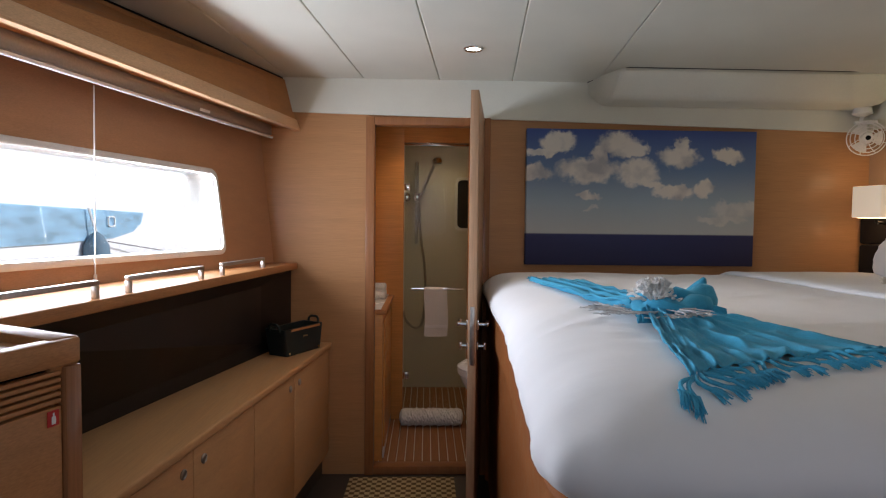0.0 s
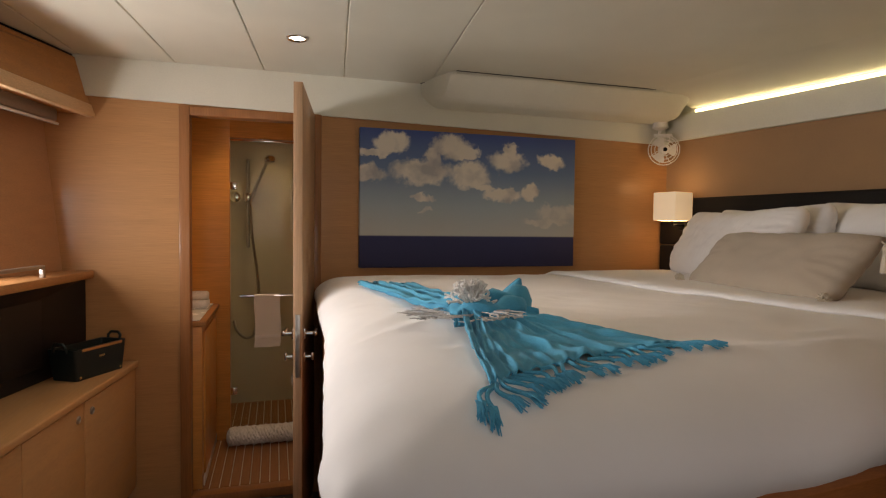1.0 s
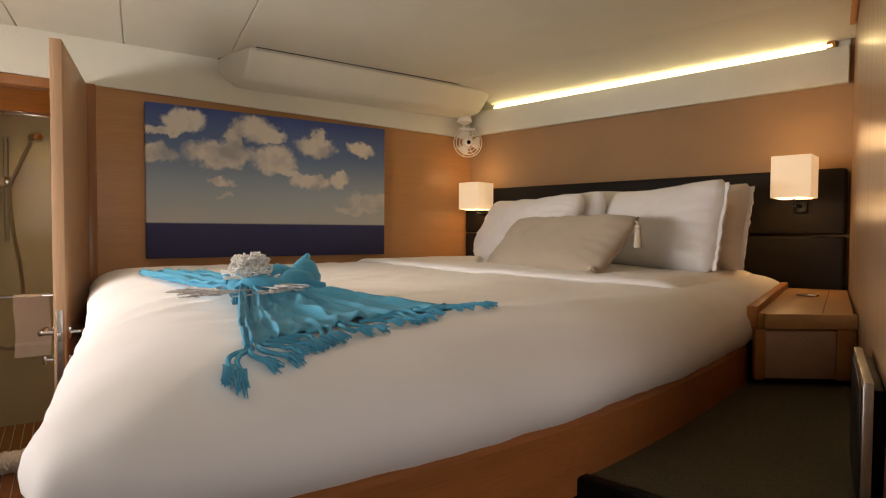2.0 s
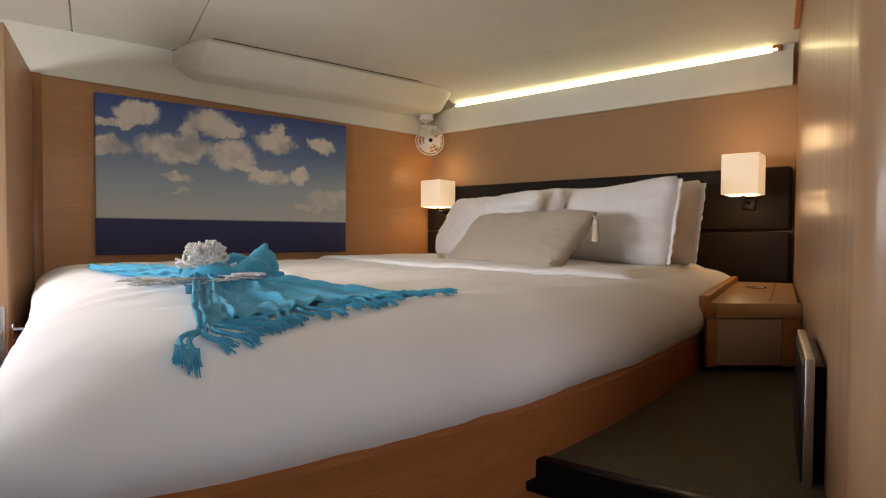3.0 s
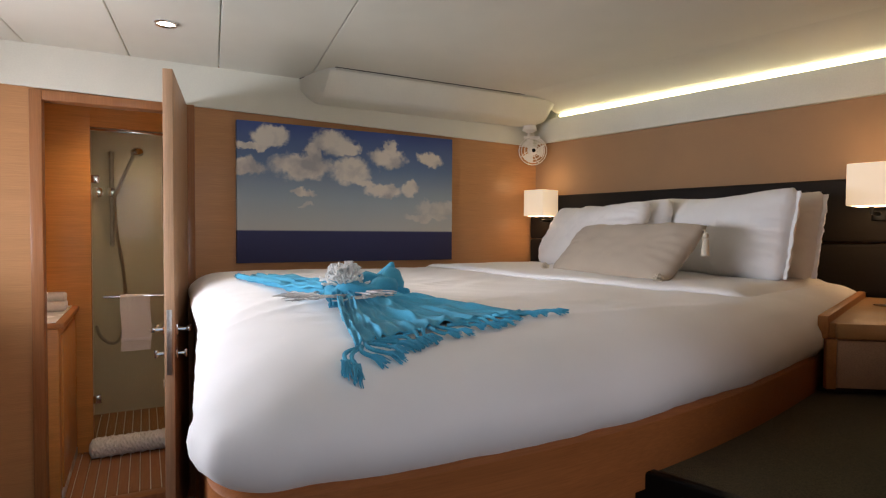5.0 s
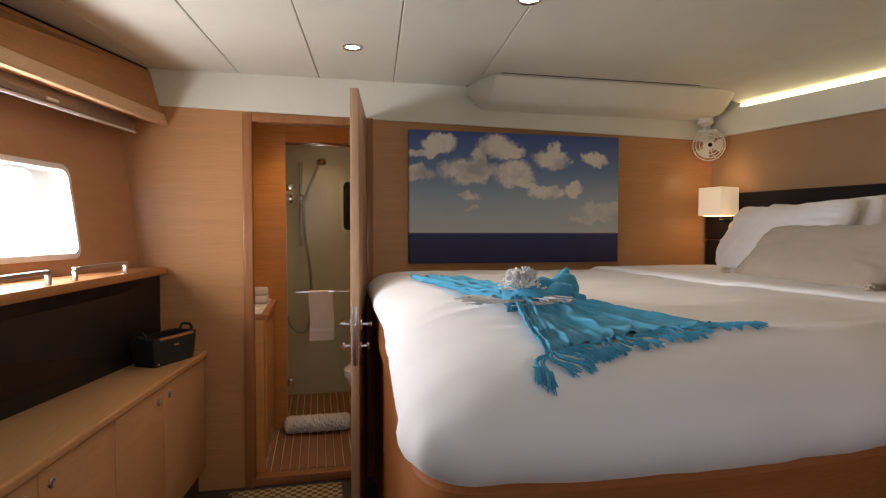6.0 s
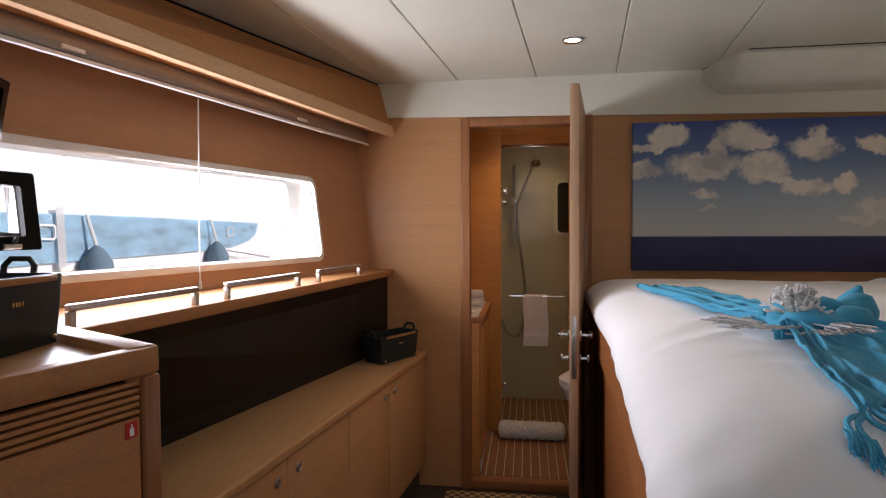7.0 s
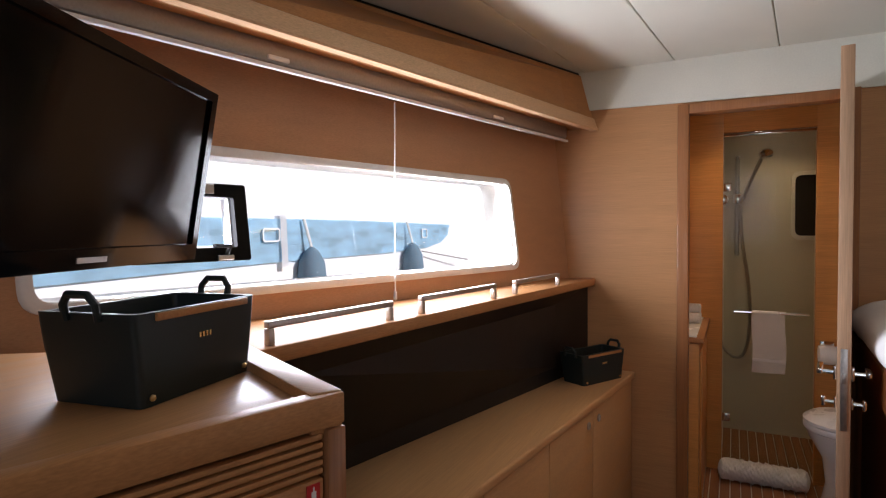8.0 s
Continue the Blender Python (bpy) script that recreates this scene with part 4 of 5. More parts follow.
def painting_material():
    m_ = bpy.data.materials.new("cloud_picture")
    m_.use_nodes = True
    t = m_.node_tree
    b = t.nodes["Principled BSDF"]
    b.inputs["Roughness"].default_value = 0.7
    co = t.nodes.new("ShaderNodeTexCoord")
    nz = t.nodes.new("ShaderNodeTexNoise")
    nz.inputs["Scale"].default_value = 13
    nz.inputs["Detail"].default_value = 7
    nz.inputs["Roughness"].default_value = 0.62
    t.links.new(co.outputs["Object"], nz.inputs["Vector"])

    def vm(op, a, v):
        n = t.nodes.new("ShaderNodeVectorMath")
        n.operation = op
        t.links.new(a, n.inputs[0])
        if isinstance(v, tuple):
            n.inputs[1].default_value = v
        else:
            t.links.new(v, n.inputs[1])
        return n
    off = vm('SUBTRACT', nz.outputs["Color"], (0.5, 0.5, 0.5))
    off = vm('MULTIPLY', off.outputs[0], (0.13, 0.0, 0.12))
    pos = vm('ADD', co.outputs["Object"], off.outputs[0])
    clouds = [(0.13, 0.90, 0.075, 0.075), (0.40, 0.89, 0.095, 0.085), (0.47, 0.85, 0.06, 0.05), (0.665, 0.80, 0.085, 0.075), (0.67, 0.88, 0.030, 0.06),
              (0.875, 0.825, 0.060, 0.060), (0.27, 0.70, 0.13, 0.085), (0.31, 0.82, 0.035, 0.07), (0.48, 0.685, 0.085, 0.10), (0.04, 0.68, 0.08, 0.060), (0.05, 0.83, 0.06, 0.03),
              (0.64, 0.555, 0.080, 0.050), (0.77, 0.57, 0.045, 0.060), (0.265, 0.515, 0.055, 0.030), (0.29, 0.42, 0.03, 0.02), (0.93, 0.43, 0.11, 0.055), (0.86, 0.35, 0.10, 0.035), (0.55, 0.60, 0.05, 0.035)]
    mask = None
    for u, v, ru, rv in clouds:
        d = vm('SUBTRACT', pos.outputs[0], (u * PW, 0, v * PH))
        d = vm('MULTIPLY', d.outputs[0], (1 / (ru * 1.12 * PW), 0, 1 / (rv * 1.12 * PH)))
        ln = t.nodes.new("ShaderNodeVectorMath")
        ln.operation = 'LENGTH'
        t.links.new(d.outputs[0], ln.inputs[0])
        r = t.nodes.new("ShaderNodeMapRange")
        r.interpolation_type = 'SMOOTHSTEP'
        r.inputs[1].default_value, r.inputs[2].default_value = 1.12, 0.72
        r.inputs[3].default_value, r.inputs[4].default_value = 0.0, 1.0 if v > 0.5 else 0.55
        t.links.new(ln.outputs["Value"], r.inputs[0])
        if mask is None:
            mask = r.outputs[0]
        else:
            mx = t.nodes.new("ShaderNodeMath")
            mx.operation = 'MAXIMUM'
            t.links.new(mask, mx.inputs[0])
            t.links.new(r.outputs[0], mx.inputs[1])
            mask = mx.outputs[0]
    sep = t.nodes.new("ShaderNodeSeparateXYZ")
    t.links.new(co.outputs["Object"], sep.inputs[0])
    ramp = t.nodes.new("ShaderNodeValToRGB")
    hgt = t.nodes.new("ShaderNodeMath")
    hgt.operation = 'DIVIDE'
    hgt.inputs[1].default_value = PH
    t.links.new(sep.outputs[2], hgt.inputs[0])
    t.links.new(hgt.outputs[0], ramp.inputs[0])
    e = ramp.color_ramp.elements
    e[0].position, e[0].color = 0.0, (0.020, 0.022, 0.075, 1)
    e[1].position, e[1].color = 1.0, (0.045, 0.085, 0.28, 1)
    for p_, c_ in ((0.228, (0.028, 0.034, 0.115)), (0.236, (0.48, 0.50, 0.49)), (0.45, (0.35, 0.43, 0.49)), (0.72, (0.125, 0.21, 0.37))):
        k = e.new(p_)
        k.color = (*c_, 1)
    n2 = t.nodes.new("ShaderNodeTexNoise")
    n2.inputs["Scale"].default_value = 9
    n2.inputs["Detail"].default_value = 6
    t.links.new(co.outputs["Object"], n2.inputs["Vector"])
    cr = t.nodes.new("ShaderNodeValToRGB")
    cr.color_ramp.elements[0].position, cr.color_ramp.elements[0].color = 0.34, (0.40, 0.40, 0.42, 1)
    cr.color_ramp.elements[1].position, cr.color_ramp.elements[1].color = 0.56, (0.72, 0.68, 0.61, 1)
    t.links.new(n2.outputs[0], cr.inputs[0])
    mix = t.nodes.new("ShaderNodeMix")
    mix.data_type = 'RGBA'
    t.links.new(mask, mix.inputs[0])
    t.links.new(ramp.outputs[0], mix.inputs[6])
    t.links.new(cr.outputs[0], mix.inputs[7])
    t.links.new(mix.outputs[2], b.inputs["Base Color"])
    wv = t.nodes.new("ShaderNodeTexNoise")
    wv.inputs["Scale"].default_value = 900
    t.links.new(co.outputs["Object"], wv.inputs["Vector"])
    bp = t.nodes.new("ShaderNodeBump")
    bp.inputs["Strength"].default_value = 0.2
    bp.inputs["Distance"].default_value = 0.001
    t.links.new(wv.outputs[0], bp.inputs["Height"])
    t.links.new(bp.outputs[0], b.inputs["Normal"])
    return m_


part("canvas", box((0.475, NORTH - 0.036, 1.118), (0.475 + PW, NORTH - 0.002, 1.118 + PH), bevel=0.003), painting_material(), pic)

# white air duct cover in the corner of wall and ceiling
duct = thing("duct_cover", (1.6, NORTH - 0.014, CEIL), "white moulded air duct cover along the ceiling edge", "duct cover", kind="structure")
X0, X1 = 0.79, NE.x - 0.05
sec = [(NORTH - 0.013, CEIL - 0.001), (2.60, CEIL - 0.001), (2.597, 2.045), (2.61, 2.032), (2.70, 1.962), (2.725, 1.948), (2.76, 1.941), (NORTH - 0.013, 1.939)]
bm = bmesh.new()
cols = []
for x, f in ((X0, 0.0), (X0 + 0.035, 0.55), (X0 + 0.075, 0.93), (X0 + 0.10, 1.0), (X1 - 0.06, 1.0), (X1 - 0.03, 0.95), (X1, 0.80), (X1 + 0.03, 0.55)):
    yb, zt = NORTH - 0.013, CEIL - 0.001
    cols.append([bm.verts.new((x, yb + (y - yb) * max(f, 0.03), zt + (z - zt) * (0.45 + 0.55 * f))) for y, z in sec])
for a, b in zip(cols, cols[1:]):
    for k in range(len(sec)):
        j = (k + 1) % len(sec)
        bm.faces.new((a[k], a[j], b[j], b[k]))
bm.faces.new(cols[0])
bm.faces.new(cols[-1][::-1])
part("cover", bm, M_cornice, duct, smooth=30)
part("seam", prism([(X0 - 0.006, NORTH - 0.02), (X0 + 0.10, 2.592), (X1 - 0.055, 2.592), (X1 + 0.036, NORTH - 0.18), (X1 + 0.02, NORTH - 0.03), (X0, NORTH - 0.016)], CEIL - 0.0025, CEIL - 0.0005), M_blackplastic, duct, "dark joint at the ceiling", smooth=None)

# small white cage fan under the duct
FC = Vector((2.20, 2.80, 1.782))
fan = thing("cabin_fan", (2.20, 2.84, 1.90), "small white cage fan under the duct cover", "fan")
fx = Vector((-0.42, -0.9, -0.03)).normalized()
fm = look(FC, FC - fx)
part("bracket", join(lathe([(0.04, 0.023), (0.045, -0.006), (0.03, -0.014), (0.012, -0.02)], Matrix.Translation((2.20, 2.835, 1.918)), 20), tube([(2.20, 2.835, 1.90), (2.20, 2.85, 1.86), FC + fx * -0.03], 0.009, n=8)), M_plastic, fan)
part("arm", box((-0.05, -0.012, -0.008), (0.05, 0.012, 0.008), bevel=0.005, m=frame_at(FC + Vector((0, 0.01, 0.083)), (1, -0.4, 0))), M_plastic, fan)
part("motor", lathe([(0.001, 0.030), (0.024, 0.028), (0.028, 0.02), (0.028, -0.02), (0.016, -0.03), (0.001, -0.032)], fm, 20), M_plastic, fan)
for r in (0.036, 0.054, 0.072, 0.086):
    pts = [fm @ Vector((r * math.cos(a), r * math.sin(a), 0.030 - 0.028 * (r / 0.086) ** 2)) for a in (2 * math.pi * k / 32 for k in range(33))]
    part("cage_ring", tube(pts, 0.0026, n=6, cap=False), M_plastic, fan)
for k in range(8):
    a = 2 * math.pi * k / 8
    pts = [fm @ Vector((r * math.cos(a + 0.5 * r / 0.086), r * math.sin(a + 0.5 * r / 0.086), 0.030 - 0.028 * (r / 0.086) ** 2)) for r in (0.022, 0.045, 0.066, 0.086)]
    part("cage_wire", tube(pts, 0.002, n=6), M_plastic, fan)
for k in range(3):
    a0 = 2 * math.pi * k / 3
    part("blade", sheet(lambda u, v: fm @ Vector(((0.02 + 0.05 * u) * math.cos(a0 + (v - 0.5) * 1.1), (0.02 + 0.05 * u) * math.sin(a0 + (v - 0.5) * 1.1), -0.006 + (v - 0.5) * 0.016)), 4, 6, thick=0.0015), M_plastic, fan, smooth=60)
part("hub_cap", lathe([(0.012, 0.031), (0.010, 0.034), (0.001, 0.035)], fm, 16), M_blackplastic, fan, "dark hub badge")


# ---- wall lamps ----
def sconce(c, w, h, power, reach):
    """c: middle of the shade; it hangs before the headboard."""
    ob = thing("wall_lamp", c, "square cream fabric wall lamp on a dark arm, lit", "wall lamp", "bedside wall lamps")
    mm = frame_at(c, EAST_DIR)
    sh = part("shade", box((-w / 2, -w / 2, -h / 2), (w / 2, w / 2, h / 2), bevel=0.003, m=mm), M_shade, ob, "lit cream fabric shade")
    part("bulb_glow", box((-w * 0.38, -w * 0.38, -h / 2 - 0.0025), (w * 0.38, w * 0.38, -h / 2 - 0.0005), m=mm), M_bulb, ob, "glowing underside", smooth=None)
    part("arm", join(tube([mm @ Vector((0, 0, -h / 2 - 0.003)), mm @ Vector((0, 0, -h / 2 - 0.025)), mm @ Vector((0, reach, -h / 2 - 0.028))], 0.008, n=8),
                     box((-0.025, reach - 0.008, -h / 2 - 0.055), (0.025, reach + 0.006, -h / 2 - 0.005), bevel=0.004, m=mm)), M_blackplastic, ob, "dark metal arm")
    lamp("wall_lamp_glow", 'POINT', power, (1.0, 0.70, 0.36), Matrix.Translation(mm @ Vector((0, 0.0, h / 2 + 0.05))), radius=0.05)
    lamp("wall_lamp_glow", 'POINT', power * 0.5, (1.0, 0.70, 0.36), Matrix.Translation(mm @ Vector((0, 0.0, -h / 2 - 0.05))), radius=0.04)


sconce(Vector((2.19, 2.70, 1.455)), 0.145, 0.155, 0.8, 0.098)
sconce(Vector((2.53, 1.105, 1.465)), 0.135, 0.160, 0.9, 0.122)

# trim and switch panels on the partition
structure("trim_partition", prism([(2.695, 1.075), (2.724, 1.075), (2.732, 1.045), (2.703, 1.045)], 1.84, CEIL, bevel=0.003), M_oak_x, "upright oak strip at the partition")
pd = (PB - PA).normalized()
pn = Vector((-pd.y, pd.x))
if pn.y < 0:
    pn = -pn


def on_partition(s0, s1, z0, z1, d0, d1, bevel=0.002):
    a, b = PA + pd * s0, PA + pd * s1
    return prism([a + pn * d0, b + pn * d0, b + pn * d1, a + pn * d1], z0, z1, bevel=bevel)


structure("trim_ceiling", on_partition(0.03, 1.93, CEIL - 0.03, CEIL - 0.002, 0.002, 0.022), M_oak_x, "oak strip along the partition's top", smooth=30)
pan = thing("control_panel", (1.4, 0.45, 0.9), "steel framed dark control panel on the partition", "control panel")
part("frame", on_partition(1.42, 1.70, 0.685, 1.015, 0.001, 0.016, 0.002), M_blackplastic, pan)
part("plate", on_partition(1.405, 1.725, 0.67, 1.03, 0.0165, 0.030, 0.002), M_steel, pan, "brushed steel plate")
part("display", on_partition(1.42, 1.71, 0.685, 1.015, 0.0302, 0.033, 0.001), M_black, pan, "dark glass face")
swp = thing("wall_switch", (2.0, 0.7, 0.9), "small steel wall switch on the partition", "switch")
part("plate", on_partition(0.64, 0.74, 0.86, 0.985, 0.001, 0.012, 0.002), M_steel, swp)
part("rocker", on_partition(0.665, 0.715, 0.885, 0.96, 0.0125, 0.017, 0.002), M_alu, swp)

# ---- door to the bathroom, standing open ----
HX, HY = DOOR_R - 0.004, NORTH - 0.016
FX, FY = 0.155, 2.25
dd = Vector((FX - HX, FY - HY, 0))
door = thing("door_1", (HX, HY, 0.05), "oak bathroom door standing wide open", "door", kind="structure")
mm = frame_at((HX, HY, 0), dd)
DL = dd.length
part("leaf", box((0.0, -0.017, 0.055), (DL, 0.017, 1.862), bevel=0.002, m=mm), M_door, door)
part("lock_plate", box((DL + 0.0005, -0.009, 0.745), (DL + 0.003, 0.009, 0.985), bevel=0.0008, m=mm), M_steel, door, "steel lock plate")
part("latch_bolt", box((DL + 0.0035, -0.006, 0.885), (DL + 0.013, 0.006, 0.915), bevel=0.002, m=mm), M_steel, door)
for s in (-1, 1):
    ro = part("handle_rose", box((DL - 0.065, min(s * 0.0175, s * 0.026), 0.885), (DL - 0.035, max(s * 0.0175, s * 0.026), 0.925), bevel=0.002, m=mm), M_chrome, door)
    part("lever", join(tube([mm @ Vector((DL - 0.05, s * 0.026, 0.905)), mm @ Vector((DL - 0.05, s * 0.060, 0.905))], 0.007, n=10),
                       box((DL - 0.15, min(s * 0.052, s * 0.068), 0.897), (DL - 0.042, max(s * 0.052, s * 0.068), 0.913), bevel=0.003, m=mm)), M_chrome, ro, "chrome lever")
    kn = part("lock_rose", box((DL - 0.06, min(s * 0.0175, s * 0.024), 0.80), (DL - 0.035, max(s * 0.0175, s * 0.024), 0.83), bevel=0.002, m=mm), M_chrome, door)
    part("lock_knob", join(tube([mm @ Vector((DL - 0.048, s * 0.024, 0.815)), mm @ Vector((DL - 0.048, s * 0.05, 0.815))], 0.006, n=10),
                           box((DL - 0.054, min(s * 0.045, s * 0.056), 0.80), (DL - 0.042, max(s * 0.045, s * 0.056), 0.83), bevel=0.003, m=mm)), M_chrome, kn, "chrome turn knob")
for z in (0.3, 1.6):
    part("hinge", tube([(HX + 0.014, HY + 0.004, z), (HX + 0.014, HY + 0.004, z + 0.07)], 0.006, n=8), M_steel, door)

# ---- bathroom ----
BT = 0.045
structure("wall_bath_left", box((-0.60, NORTH + 0.052, -0.05), (-0.52, 4.5, 2.2)), M_bath, "warm oak bathroom wall")
structure("wall_bath_right", box((0.72, NORTH + 0.052, -0.05), (0.80, 4.5, 2.2)), M_bath, "warm oak bathroom wall")
structure("wall_shower_back", box((-0.60, 4.36, -0.05), (0.80, 4.44, 2.2)), M_showerwall, "pale laminate shower wall")
structure("ceiling_bath", box((-0.60, NORTH + 0.052, CEIL), (0.80, 4.5, CEIL + 0.05)), M_ceiling, "white bathroom ceiling")
structure("wall_shower_left", box((-0.30, 3.66, 0.0), (-0.26, 4.36, CEIL)), M_showerwall, "pale laminate shower wall")
bm = box((-0.519, 3.62, 0.0), (-0.185, 3.655, CEIL), bevel=0.002)
box((0.232, 3.62, 0.0), (0.719, 3.655, CEIL), bevel=0.002, bm=bm)
box((-0.185, 3.62, 1.845), (0.232, 3.655, CEIL), bm=bm)
structure("wall_shower_front", bm, M_bath, "warm oak shower front panels", smooth=30)
tf = thing("floor_bath", (0, 3.2, 0.0), "teak slat bathroom floor with pale seams", "floor", kind="structure")
part("bed", box((-0.52, NORTH + 0.055, 0.0), (0.72, 4.36, 0.036)), M_cornice, tf, "pale seam bed", smooth=None)
src = None
for k in range(26):
    x = -0.515 + k * 0.047
    if src is None:
        b = box((0, NORTH + 0.062, 0.037), (0.042, 4.35, 0.0445), bevel=0.0012, seg=1)
        src = part("plank", b, M_teak, tf)
        src.location.x += x
    else:
        o = src.copy()
        scene.collection.objects.link(o)
        o.location.x = src.location.x + k * 0.047
gd = thing("shower_door", (0.02, 3.637, 0.05), "frameless glass shower door with chrome hinges", "shower door")
gl = part("pane", box((-0.178, 3.634, 0.052), (0.226, 3.642, 1.825), bevel=0.001), M_showerglass, gd, "clear glass pane", smooth=None)
part("head_rail", box((-0.184, 3.624, 1.826), (0.231, 3.650, 1.844), bevel=0.002), M_chrome, gd)
for z in (0.33, 1.56):
    part("hinge", box((-0.183, 3.624, z - 0.022), (-0.145, 3.652, z + 0.022), bevel=0.003), M_chrome, gd, "chrome glass hinge")
part("towel_bar", join(tube([(-0.13, 3.600, 0.905), (0.205, 3.600, 0.905)], 0.007, n=10), join(tube([(-0.10, 3.600, 0.905), (-0.10, 3.633, 0.905)], 0.005, n=8), tube([(0.18, 3.600, 0.905), (0.18, 3.633, 0.905)], 0.005, n=8))), M_chrome, gd)


def towel_f(u, v):
    a = (u - 0.5) * 2
    if abs(a) < 0.05:
        y, z = 3.6, 0.916
    else:
        y = 3.6 - math.copysign(0.0095, a) - 0.004 * math.sin(v * 5)
        z = 0.914 - (abs(a) - 0.05) * (0.335 if a > 0 else 0.25)
    return Vector((-0.045 + 0.15 * v + 0.004 * math.sin(z * 20), y, z))


tw = thing("hand_towel", (0.03, 3.6, 0.9), "white terry hand towel over the bar", "towel")
part("cloth", sheet(towel_f, 60, 14, thick=0.006), M_towel, tw, smooth=70)
part("border", box((-0.044, 3.5775, 0.655), (0.104, 3.5800, 0.672), bevel=0.0006), M_cotton, tw, "woven border")

# shower fittings
sh = thing("shower_set", (-0.10, 4.33, 1.2), "chrome hand shower on a riser rail with a hose", "shower")
part("riser_rail", tube([(-0.115, 4.32, 1.17), (-0.115, 4.32, 1.80)], 0.014, n=12), M_steel, sh)
for z in (1.19, 1.78):
    part("rail_bracket", tube([(-0.115, 4.36, z), (-0.115, 4.31, z)], 0.014, n=12), M_chrome, sh)
part("slider", box((-0.14, 4.285, 1.50), (-0.09, 4.33, 1.56), bevel=0.006), M_chrome, sh)
hd = part("hand_shower", tube([(-0.10, 4.28, 1.50), (-0.05, 4.25, 1.62), (0.01, 4.22, 1.76), (0.03, 4.20, 1.79)], 0.011, n=12), M_steel, sh)
part("spray_head", lathe([(0.008, 0.02), (0.038, 0.008), (0.040, 0.0), (0.001, -0.002)], look((0.035, 4.19, 1.79), (0.06, 4.10, 1.70)) @ pose(0, 0, 0, 180), 24), M_chrome, hd)
hose = [(-0.10, 4.28, 1.49), (-0.085, 4.27, 1.25), (-0.05, 4.27, 1.0), (-0.04, 4.27, 0.75), (-0.07, 4.27, 0.56), (-0.13, 4.28, 0.53), (-0.19, 4.31, 0.58), (-0.21, 4.35, 0.64)]
sm = []
for k in range(len(hose) - 1):
    p0, p1, p2, p3 = (Vector(hose[max(k - 1, 0)]), Vector(hose[k]), Vector(hose[k + 1]), Vector(hose[min(k + 2, len(hose) - 1)]))
    for j in range(6):
        t = j / 6
        sm.append(0.5 * (2 * p1 + (p2 - p0) * t + (2 * p0 - 5 * p1 + 4 * p2 - p3) * t * t + (3 * p1 - p0 - 3 * p2 + p3) * t ** 3))
part("hose", tube(sm + [Vector(hose[-1])], 0.010, n=8), M_steel, sh)
part("mixer", lathe([(0.035, 0.0), (0.035, 0.012), (0.022, 0.016), (0.020, 0.05), (0.001, 0.052)], look((-0.20, 4.359, 1.53), (-0.20, 5.0, 1.53)), 20), M_chrome, sh)
ph = thing("porthole", (0.26, 4.35, 1.45), "small rounded porthole with a pale frame", "porthole", kind="structure")
XZ = Matrix(((1, 0, 0, 0), (0, 0, -1, 4.36), (0, 1, 0, 0), (0, 0, 0, 1)))
part("frame", ring_frame(rounded(0.18, 1.27, 0.36, 1.69, 0.045), rounded(0.20, 1.295, 0.34, 1.665, 0.035), 0.001, 0.022, m=XZ), M_plastic, ph, smooth=40)
part("pane", prism(rounded(0.198, 1.293, 0.342, 1.667, 0.035), 0.0005, 0.006, m=XZ), M_black, ph, "dark glazing", smooth=None)

van = thing("vanity", (-0.40, 3.3, BT), "oak vanity with a pale counter and drawer", "vanity")
part("body", box((-0.519, NORTH + 0.06, BT), (-0.265, 3.60, 0.835), bevel=0.002), M_bath, van)
part("counter", box((-0.519, NORTH + 0.056, 0.838), (-0.245, 3.618, 0.862), bevel=0.004), M_oak_y, van, "oak counter edge")
part("basin_top", box((-0.515, NORTH + 0.07, 0.8625), (-0.275, 3.60, 0.868), bevel=0.002), M_gelcoat, van)
part("door", box((-0.2645, 3.02, 0.10), (-0.256, 3.55, 0.80), bevel=0.002), M_bath, van)
part("toe_strip", box((-0.2645, 3.0, BT), (-0.258, 3.60, 0.09), bevel=0.001), M_gelcoat, van)
rt = thing("rolled_towel", (-0.33, 3.42, 0.868), "rolled white face towels on the counter", "towel")
for k, (x, y, z) in enumerate(((-0.33, 3.36, 0.893), (-0.33, 3.43, 0.893), (-0.33, 3.395, 0.937))):
    prof = [(0.004, -0.05), (0.018, -0.052), (0.025, -0.045), (0.026, 0.0), (0.025, 0.045), (0.018, 0.052), (0.004, 0.05)]
    part("roll", lathe(prof, pose(x, y, z, 0, 90, 0), 20), M_towel, rt)


def mat_f(u, v):
    a = 2 * math.pi * v
    r = 0.052 + 0.006 * noise.noise(Vector((u * 60, math.cos(a) * 6, math.sin(a) * 6))) + 0.004 * math.sin(u * 150) * math.sin(v * 60)
    k = min(min(u, 1 - u) * 20, 1) ** 0.5
    r += 0.007 * max(0, math.sin(u * 62 + 2 * math.sin(v * 19)) * math.sin(v * 50 + u * 9))
    return Vector((-0.20 + 0.41 * u, 3.52 + r * 1.25 * k * math.cos(a), BT + 0.048 + r * 0.92 * k * math.sin(a)))


single("bath_mat", sheet(mat_f, 110, 40), M_towel, "rolled cream chenille bath mat at the shower door", "bath mat", smooth=180)

